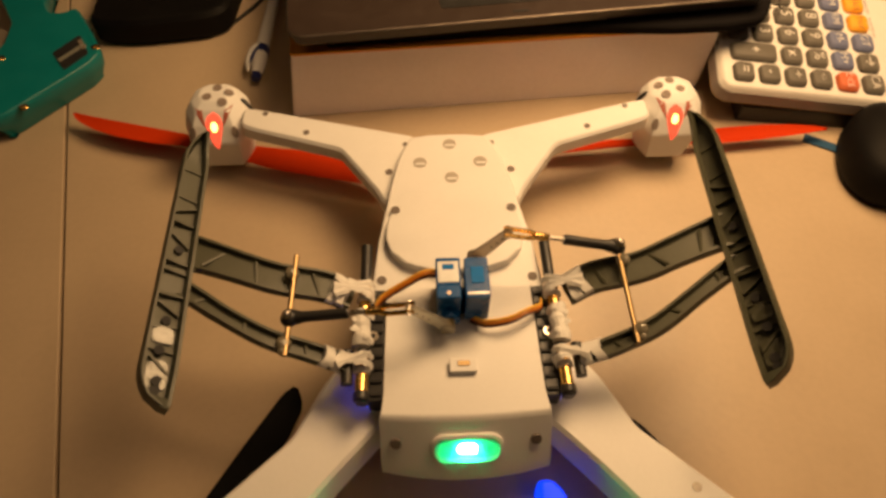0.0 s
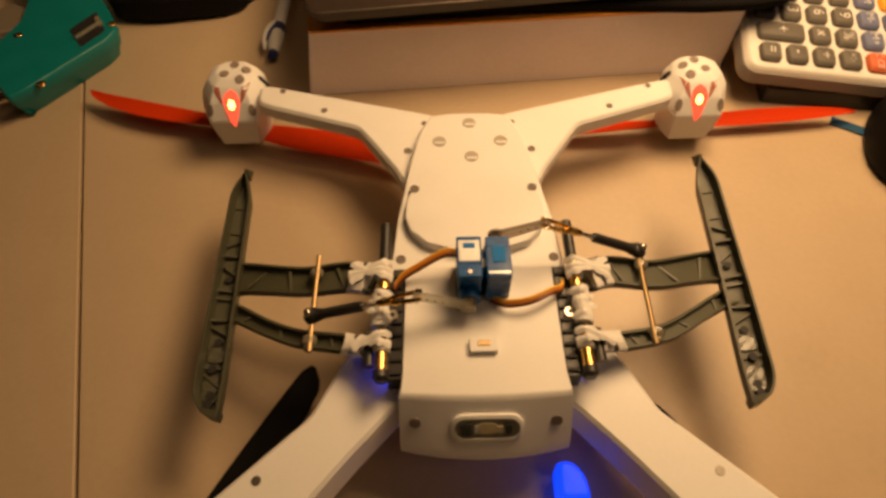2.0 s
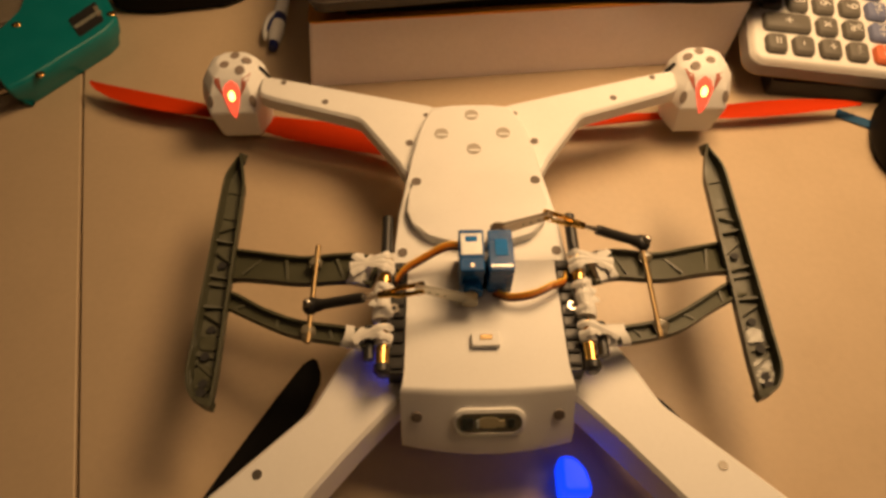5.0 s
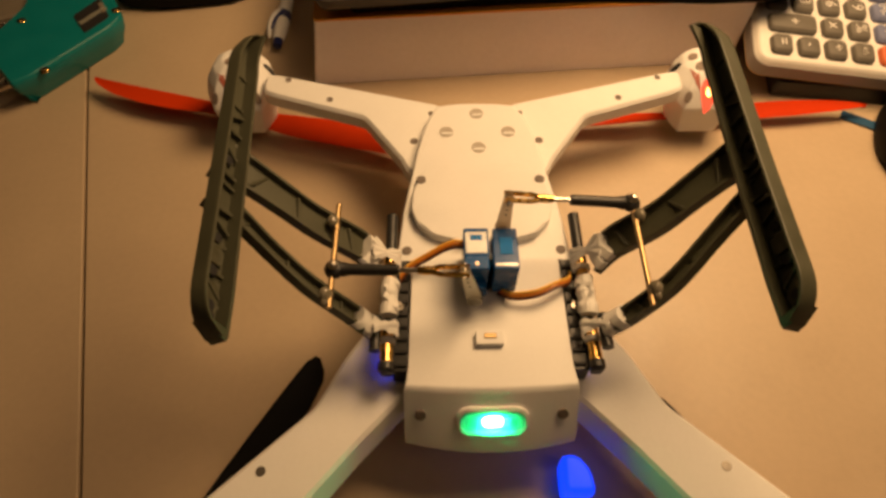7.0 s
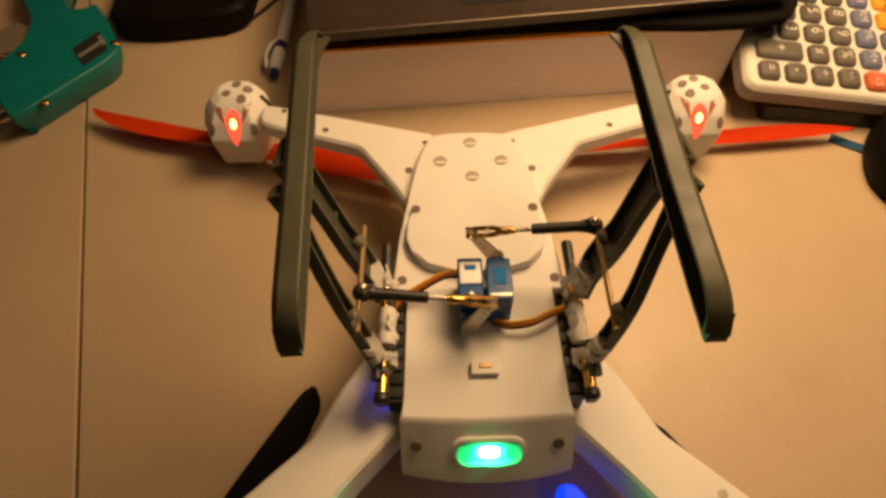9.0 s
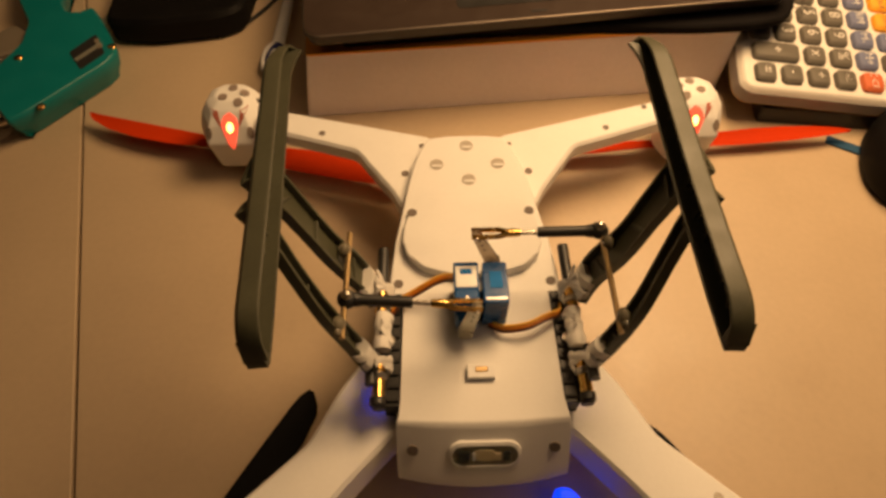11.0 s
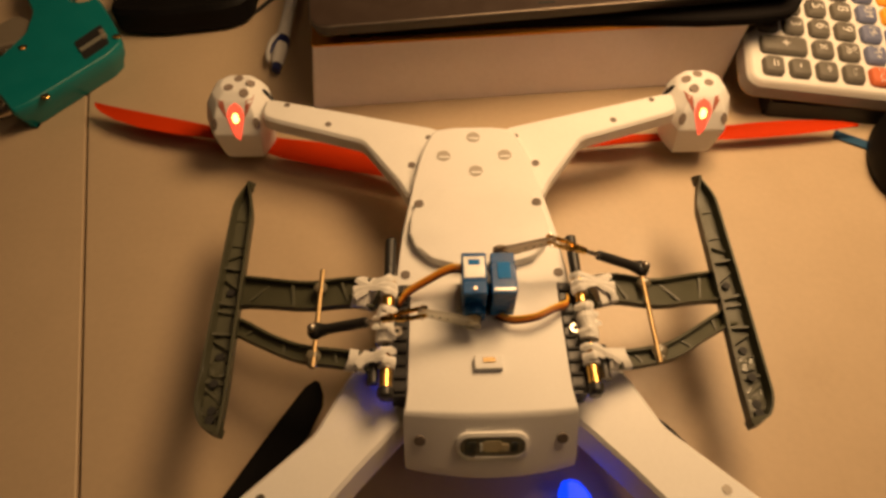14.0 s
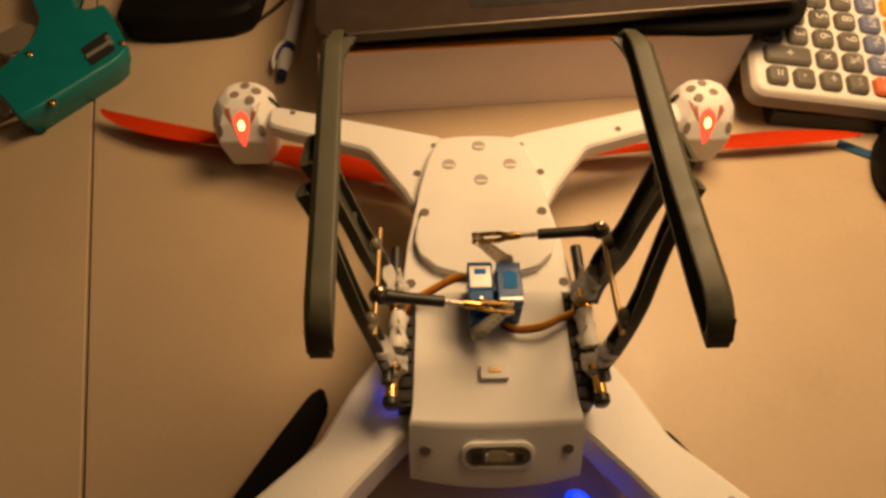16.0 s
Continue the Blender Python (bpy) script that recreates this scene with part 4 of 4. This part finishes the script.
def calculator():
    root = new("desk_calculator")
    root.matrix_world = pose(0.2231, 0.1999, 0.0404, 9.77, 3.22, -6.87)
    tagged(root, "cream desk calculator with grey, blue, orange and red keys", "calculator")
    PC, PR = 0.0194, 0.0202
    x0, x1, y0, y1 = -0.0140, 0.1330, -0.0122, 0.0930
    o = rounded(x1 - x0, y1 - y0, 0.0075, 6, (x0 + x1) / 2, (y0 + y1) / 2)
    b = BM()
    add_loft(b, [[(x, y, -0.0090) for x, y in shrink(o, -0.0026)], [(x, y, -0.0068) for x, y in shrink(o, -0.0016)], [(x, y, -0.0050) for x, y in o], [(x, y, -0.0042) for x, y in shrink(o, 0.0016)]])
    part("top_case", b, M_CALC, root)
    b = BM()
    add_loft(b, [[(x, y, -0.0180) for x, y in shrink(o, -0.0040)], [(x, y, -0.0088) for x, y in shrink(o, -0.0030)]])
    part("side_band", b, M_CALCSIDE, root, "grey side band")
    b = BM()
    add_loft(b, [[(x, y, -0.0192) for x, y in shrink(o, -0.0034)], [(x, y, -0.0180) for x, y in shrink(o, -0.0042)]])
    part("trim_line", b, M_TRIM, root, "thin orange-brown trim line")
    b = BM()
    add_loft(b, [[(x, y, -0.0270) for x, y in shrink(o, 0.010)], [(x, y, -0.0190) for x, y in shrink(o, -0.0030)]])
    part("bottom_case", b, M_CALCSIDE, root)
    K, B, O, R = M_KEY, M_KEYBLUE, M_KEYORANGE, M_KEYRED
    keys = [(0, 0, "=", K), (1, 0, "-", K), (2, 0, "\u00f7", K), (3, 0, "+/-", K), (4, 0, "C\u00b7CE", R), (5, 0, "CA", K),
            (0.5, 1, "+", K), (2, 1, "x", K), (3, 1, "%", K), (4, 1, "M+", B), (5, 1, "\u2192", K),
            (0, 2, ".", K), (1, 2, "3", K), (2, 2, "6", K), (3, 2, "9", K), (4, 2, "M-", B), (5, 2, "GT", B),
            (0, 3, "00", K), (1, 3, "2", K), (2, 3, "5", K), (3, 3, "8", K), (4, 3, "RM", B), (5, 3, "-TAX", O),
            (0, 4, "0", K), (1, 4, "1", K), (2, 4, "4", K), (3, 4, "7", K), (4, 4, "CM", B), (5, 4, "+TAX", O)]
    shapes = {}
    for c, r, word, m in keys:
        w = 0.0345 if c == 0.5 else 0.0152
        key = (w, m.name)
        if key not in shapes:
            b = BM()
            big, top = rounded(w, 0.0158, 0.0035, 4), rounded(w - 0.0018, 0.0136, 0.0030, 4)
            add_loft(b, [[(x, y, -0.0043) for x, y in big], [(x, y, -0.0022) for x, y in big], [(x, y + 0.0006, -0.0004) for x, y in top], [(x, y + 0.0006, 0.0) for x, y in shrink(top, 0.0008)]])
            shapes[key] = mesh_from("key", b, m)
        ob = new("key", shapes[key])
        ob.parent = root
        ob.matrix_local = pose(c * PC, r * PR, 0)
        size = 0.0120 if len(word) == 1 else 0.0090 if len(word) == 2 else 0.0068
        ink = M_DARKINK if m is O else M_INK
        text_part(word, size, pose(0, 0.0006, 0.0001, 0, 0, -90), ob, ink)
    for word, x, y in (("RATE SET", 5.62, 4.05), ("RATE RECALL", 5.62, 2.95)):
        text_part(word, 0.0036, pose(x * PC, y * PR, -0.0041, 0, 0, -90), root, M_DARKINK, "print")
    text_part("ON", 0.0042, pose(4.55 * PC, 0.05 * PR, -0.0041, 0, 0, -90), root, M_DARKINK, "print")


def black_block():
    root = thing("gadget_box", "black box with pale marks lying under the calculator", "box", at=(0.228, 0.187, 0), rz=-8)
    b = BM()
    add_loft(b, [[(x, y, z) for x, y in rounded(0.155, 0.085, 0.003, 3, 0.0775, 0.0475 - 0.003)] for z in (0.0, 0.0135)])
    part("box_body", b, M_BLACK, root)
    for x, w in ((0.0230, 0.0070), (0.0330, 0.0050), (0.0440, 0.0080)):
        b = BM()
        add_box(b, (w, 0.0014, 0.0003), pose(x, 0.0060, 0.0137), 0.0001)
        part("mark", b, M_INK, root)
    b = BM()
    add_loft(b, [[(x, y, z) for x, y in rounded(0.135, 0.060, 0.003, 3, 0.085, 0.055)] for z in (0.0137, 0.0180)])
    part("box_lid", b, M_BLACKM, root)


def strip():
    b = BM()
    d = Vector((0.0310, -0.0190)).normalized()
    add_box(b, (0.060, 0.0085, 0.0016), pose(0.3000, 0.1520, 0.0009, 0, 0, math.degrees(math.atan2(d.y, d.x))), 0.0006)
    solid("blue_strip", b, M_GLASSBLUE, "flat blue plastic strip lying on the desk", "strip")


def mouse():
    root = thing("computer_mouse", "black rounded computer mouse on the desk", "mouse", at=(0.3190, 0.1370, 0), rz=66)
    b = BM()
    rings = []
    for z, k in ((0.0005, 0.68), (0.004, 0.74), (0.010, 0.75), (0.018, 0.74), (0.026, 0.69), (0.031, 0.58), (0.035, 0.41), (0.037, 0.19)):
        rings.append([(0.060 * k * abs(math.cos(a)) ** 0.85 * math.copysign(1, math.cos(a)), 0.042 * k * abs(math.sin(a)) ** 0.85 * math.copysign(1, math.sin(a)), z) for a in [2 * math.pi * i / 32 for i in range(32)]])
    add_loft(b, rings)
    part("mouse_shell", b, M_BLACKSOFT, root, smooth=70)
    b = BM()
    add_tube(b, [(0.018, -0.004, 0.0325), (0.018, 0.004, 0.0325)], 0.006, 16)
    part("scroll_wheel", b, M_BLACKM, root)


def pen():
    root = thing("ballpoint_pen", "white ballpoint pen with navy grip and clip", "pen", at=(-0.1503, 0.2402, 0.0066), rz=-0.8)

    def lathe(name, prof, m, label=""):
        b = BM()
        add_tube(b, [(0, y, 0) for y, r in prof], [r for y, r in prof], 20)
        return part(name, b, m, root, label)
    lathe("pen_button", [(0.0, 0.0020), (0.0008, 0.0034), (0.0070, 0.0040)], M_PENB, "navy push button")
    lathe("barrel", [(0.0071, 0.0042), (0.0120, 0.0052), (0.0220, 0.0060), (0.0310, 0.0060)], M_PENW)
    lathe("navy_band", [(0.0311, 0.0062), (0.0330, 0.0063), (0.0385, 0.0062), (0.0400, 0.0060)], M_PENB, "navy grip band")
    lathe("long_barrel", [(0.0401, 0.0058), (0.0500, 0.0054), (0.0900, 0.0050), (0.1250, 0.0046), (0.1400, 0.0020)], M_PENW)
    b = BM()
    path = bez([(-0.0015, 0.0390, 0.0052), (-0.0065, 0.0340, 0.0040), (-0.0082, 0.0220, 0.0030), (-0.0068, 0.0090, 0.0018)], 6)
    add_tube(b, path, [0.0022] * (len(path) - 4) + [0.0020, 0.0018, 0.0014, 0.0008], 8)
    part("clip", b, M_PENW, root)
    b = BM()
    path = bez([(-0.0010, 0.0345, 0.0058), (-0.0042, 0.0270, 0.0050), (-0.0058, 0.0170, 0.0040)], 6)
    add_tube(b, path, [0.0014] * (len(path) - 3) + [0.0012, 0.0009, 0.0005], 8)
    part("clip_inlay", b, M_PENB, root)


def glue_gun():
    root = thing("glue_gun", "teal plastic hot glue gun with brass screws lying on its side", "glue gun")
    o = [(-0.3262, 0.1775), (-0.3140, 0.1885), (-0.2735, 0.2405), (-0.2680, 0.2560), (-0.2820, 0.2800), (-0.2985, 0.3060), (-0.3060, 0.3165), (-0.3160, 0.3090), (-0.3270, 0.3105), (-0.3350, 0.3250), (-0.3440, 0.3720), (-0.3900, 0.3720), (-0.3760, 0.3300), (-0.3540, 0.2950), (-0.3500, 0.2680), (-0.3560, 0.2480), (-0.3640, 0.2250), (-0.3540, 0.2060), (-0.3400, 0.1930)]
    o = soften(o, 0.004, 3)
    b = BM()
    add_loft(b, [[(x, y, 0.0010) for x, y in shrink(o, 0.0085)], [(x, y, 0.0075) for x, y in shrink(o, 0.0060)], [(x, y, 0.0140) for x, y in shrink(o, 0.0022)], [(x, y, 0.0215) for x, y in shrink(o, 0.0004)], [(x, y, 0.0245) for x, y in shrink(o, 0.0012)], [(x, y, 0.0254) for x, y in shrink(o, 0.0022)]], cap="tri")
    part("gun_shell", b, M_TEAL, root)
    w = [(-0.3060, 0.2545), (-0.2905, 0.2335), (-0.2775, 0.2530), (-0.2915, 0.2770)]
    b = BM()
    add_prism(b, soften(w, 0.002, 2), 0.0235, 0.0258)
    win = part("stick_window", b, M_BLACKM, root, "dark window showing the glue stick")
    b = BM()
    add_tube(b, [(-0.2975, 0.2440, 0.0257), (-0.2835, 0.2640, 0.0257)], 0.0018, 8)
    part("glue_stick", b, M_CLEAR, win, "pale glue stick")
    b = BM()
    add_box(b, (0.0035, 0.0130, 0.0012), pose(-0.2858, 0.2640, 0.0262, 0, 0, 30), 0.0004)
    part("carriage", b, M_GUNGREY, win)
    for x, y in ((-0.3069, 0.1935), (-0.2747, 0.2614), (-0.3440, 0.2495)):
        b = BM()
        add_ball(b, (x, y, 0.0252), 0.0034, 0.45)
        sc = part("screw", b, M_BRASS, root, "round brass screw")
        b = BM()
        add_box(b, (0.0058, 0.0008, 0.0006), pose(x, y, 0.0268, 0, 0, 25), 0.0002)
        part("screw_slot", b, M_BLACKM, sc)
    b = BM()
    add_tube(b, [(-0.3350, 0.2010, 0.0125), (-0.3410, 0.1960, 0.0125), (-0.3490, 0.1885, 0.0120), (-0.3540, 0.1835, 0.0115)], [0.0075, 0.0062, 0.0034, 0.0013], 16)
    part("nozzle", b, M_STEEL, root, "worn metal nozzle")
    b = BM()
    add_prism(b, soften([(-0.3520, 0.2900), (-0.3500, 0.2700), (-0.3760, 0.2580), (-0.3900, 0.2800), (-0.3720, 0.3020)], 0.005, 3), 0.006, 0.0190, 0.0015, 0.0015)
    part("trigger", b, M_GUNGREY, root, "grey trigger")
    b = BM()
    add_tube(b, bez([(-0.3560, 0.2560, 0.0165), (-0.3720, 0.2580, 0.0170), (-0.3900, 0.2620, 0.0150)], 6), 0.0016, 8)
    part("wire_stand", b, M_STEEL, root)
    b = BM()
    add_tube(b, bez([(-0.3000, 0.3080, 0.0120), (-0.2890, 0.3200, 0.0120), (-0.2820, 0.3330, 0.0120)], 6), 0.0055, 12)
    part("glue_stick", b, M_CLEAR, root, "pale glue stick end")


def adapter():
    root = thing("power_adapter", "black power adapter with a thin cable", "adapter")
    o = soften([(-0.2930, 0.2960), (-0.2550, 0.2925), (-0.1980, 0.3010), (-0.1800, 0.3120), (-0.1760, 0.4050), (-0.3000, 0.4000)], 0.012, 5)
    b = BM()
    add_loft(b, [[(x, y, 0.0006) for x, y in shrink(o, 0.004)], [(x, y, 0.005) for x, y in o], [(x, y, 0.021) for x, y in o], [(x, y, 0.0250) for x, y in shrink(o, 0.003)], [(x, y, 0.0262) for x, y in shrink(o, 0.007)]])
    part("adapter_body", b, M_BLACKSOFT, root)
    for i in range(2):
        b = BM()
        add_box(b, (0.0026, 0.0055, 0.0003), pose(-0.2435 + i * 0.0045, 0.3255, 0.0264), 0.0001)
        part("mark", b, M_SCREW, root)
    b = BM()
    add_tube(b, bez([(-0.1830, 0.3300, 0.0060), (-0.1980, 0.3180, 0.0045), (-0.2085, 0.3085, 0.0022), (-0.2050, 0.3035, 0.0018), (-0.1960, 0.3080, 0.0018), (-0.1760, 0.3330, 0.0020), (-0.1600, 0.3650, 0.0020), (-0.1500, 0.4200, 0.0020)], 8), 0.0016, 10)
    part("cable", b, M_BLACKM, root)


carton()
sleeve()
laptop()
calculator()
black_block()
strip()
mouse()
pen()
glue_gun()
adapter()


# ---- movement ----
# seconds and the swing of the two legs in degrees
SWING = [
    (0.0, 32.9, 37.6),
    (0.5, 22.5, 28.5),
    (1.0, 11.9, 20.7),
    (1.5, 1.2, 6.3),
    (2.0, 0.7, 4.7),
    (2.5, 0.9, 4.8),
    (3.0, 1.1, 3.1),
    (3.5, 1.5, 1.4),
    (4.0, 1.4, 1.7),
    (4.2, 1.5, 1.6),
    (4.7, 2.0, 2.3),
    (5.2, 9.6, 11.6),
    (5.8, 33.2, 37.5),
    (6.2, 49.3, 56.0),
    (6.3, 50.0, 56.7),
    (6.5, 50.0, 56.7),
    (7.0, 61.1, 67.0),
    (7.5, 61.4, 66.9),
    (8.0, 65.0, 70.8),
    (8.5, 77.5, 82.0),
    (9.0, 86.8, 90.7),
    (9.2, 90.3, 93.1),
    (9.6, 92.3, 94.5),
    (10.3, 91.3, 94.1),
    (10.8, 83.0, 87.0),
    (11.3, 72.8, 77.4),
    (11.5, 69.3, 73.8),
    (12.0, 58.0, 63.1),
    (12.5, 40.0, 45.2),
    (13.0, 19.5, 22.5),
    (13.5, 1.6, 0.6),
    (14.0, 2.0, 1.3),
    (14.2, 2.1, 3.0),
    (14.5, 3.4, 11.9),
    (14.7, 19.4, 27.1),
    (14.8, 29.3, 37.5),
    (15.0, 50.3, 54.9),
    (15.5, 88.3, 92.2),
    (16.0, 90.9, 93.9),
]
# seconds during which the green lamp is lit
FLASH = [(0.0, 0.2), (1.0, 1.1), (1.5, 1.5), (1.8, 1.9), (2.8, 2.9), (3.2, 3.3), (3.7, 3.8), (4.6, 4.7), (5.1, 5.2), (5.5, 5.6), (7.0, 7.0), (7.3, 7.3), (8.3, 8.3), (8.6, 8.7), (9.0, 9.1),
         (10.0, 10.1), (10.4, 10.5), (10.8, 10.9), (11.8, 11.9), (12.2, 12.3), (12.6, 12.8), (13.6, 13.7), (14.1, 14.1), (14.4, 14.5), (15.4, 15.5), (15.8, 15.9)]


def swing(t, col):
    ts = [r[0] for r in SWING]
    vs = [r[col] for r in SWING]
    i = max(0, min(len(ts) - 2, max(k for k in range(len(ts)) if ts[k] <= t + 1e-6)))

    def slope(k):
        if k <= 0 or k >= len(ts) - 1:
            return 0.0
        a, c = (vs[k] - vs[k - 1]) / (ts[k] - ts[k - 1]), (vs[k + 1] - vs[k]) / (ts[k + 1] - ts[k])
        return 0.0 if a * c <= 0 else 2 * a * c / (a + c)
    h = ts[i + 1] - ts[i]
    u = max(0, min(1, (t - ts[i]) / h))
    return (2 * u ** 3 - 3 * u * u + 1) * vs[i] + (u ** 3 - 2 * u * u + u) * h * slope(i) + (3 * u * u - 2 * u ** 3) * vs[i + 1] + (u ** 3 - u * u) * h * slope(i + 1)


def linkage(s, deg):
    """Horn tip and ball of one side for a leg's swing, from the fixed lengths of the bars."""
    a = radians(deg)
    bu, bw = 0.0376, -0.0065
    u, w = bu * math.cos(a) - bw * math.sin(a), bu * math.sin(a) + bw * math.cos(a)
    ball = Vector((s * (AX + u), AZ + w))
    hub = Vector(HORN[s])
    d = ball - hub
    L = d.length
    k = max(-1, min(1, (HORN_R ** 2 + L * L - LINK ** 2) / (2 * HORN_R * L)))
    base, off = math.atan2(d.y, d.x), math.acos(k)
    ang = max((base + off, base - off), key=lambda q: math.sin(q) * 1.0)
    tip = hub + Vector((math.cos(ang), math.sin(ang))) * HORN_R
    return tip, ball, ang


def motions():
    times = [round(i * 0.1, 1) for i in range(161)]
    for s, ob, col in ((-1, leg_l, 1), (1, leg_r, 2)):
        walk(ob, [(t, pose(s * AX, 0, AZ, 0, -s * swing(t, col), 0)) for t in times])
        hr, lr = [], []
        yb = -0.0157 if s < 0 else 0.0171
        for t in times:
            tip, ball, ang = linkage(s, swing(t, col))
            hr.append((t, pose(HORN[s][0], HORN_Y[s], HORN[s][1], 0, -math.degrees(ang), 0)))
            e, g = Vector((tip.x, HORN_Y[s], tip.y)), Vector((ball.x, yb, ball.y))
            x = (g - e).normalized()
            y = (Vector((0, 1, 0)) - x * x.y).normalized()
            z = x.cross(y)
            if z.z < 0:
                y, z = -y, -z
            m = Matrix((x, y, z)).transposed().to_4x4()
            m.translation = e
            lr.append((t, m))
        walk(horns[s], hr)
        walk(rods[s], lr)
    def lamp(deg):
        return status_pose @ pose(0, 0, 0.0003, deg, 0, 0)
    rows = []
    for a, c in FLASH:
        fa, fc = round(a * FPS), round(c * FPS)
        if fa > 0:
            rows += [((fa - 3) / FPS, lamp(0)), ((fa - 2) / FPS, lamp(60)), ((fa - 1) / FPS, lamp(120))]
        rows.append((fa / FPS, lamp(180)))
        if fc > fa:
            rows.append((fc / FPS, lamp(180)))
        rows += [((fc + 1) / FPS, lamp(240)), ((fc + 2) / FPS, lamp(300)), ((fc + 3) / FPS, lamp(360))]
    rows.append((16.0, lamp(360)))
    walk(status_drum, rows)


motions()
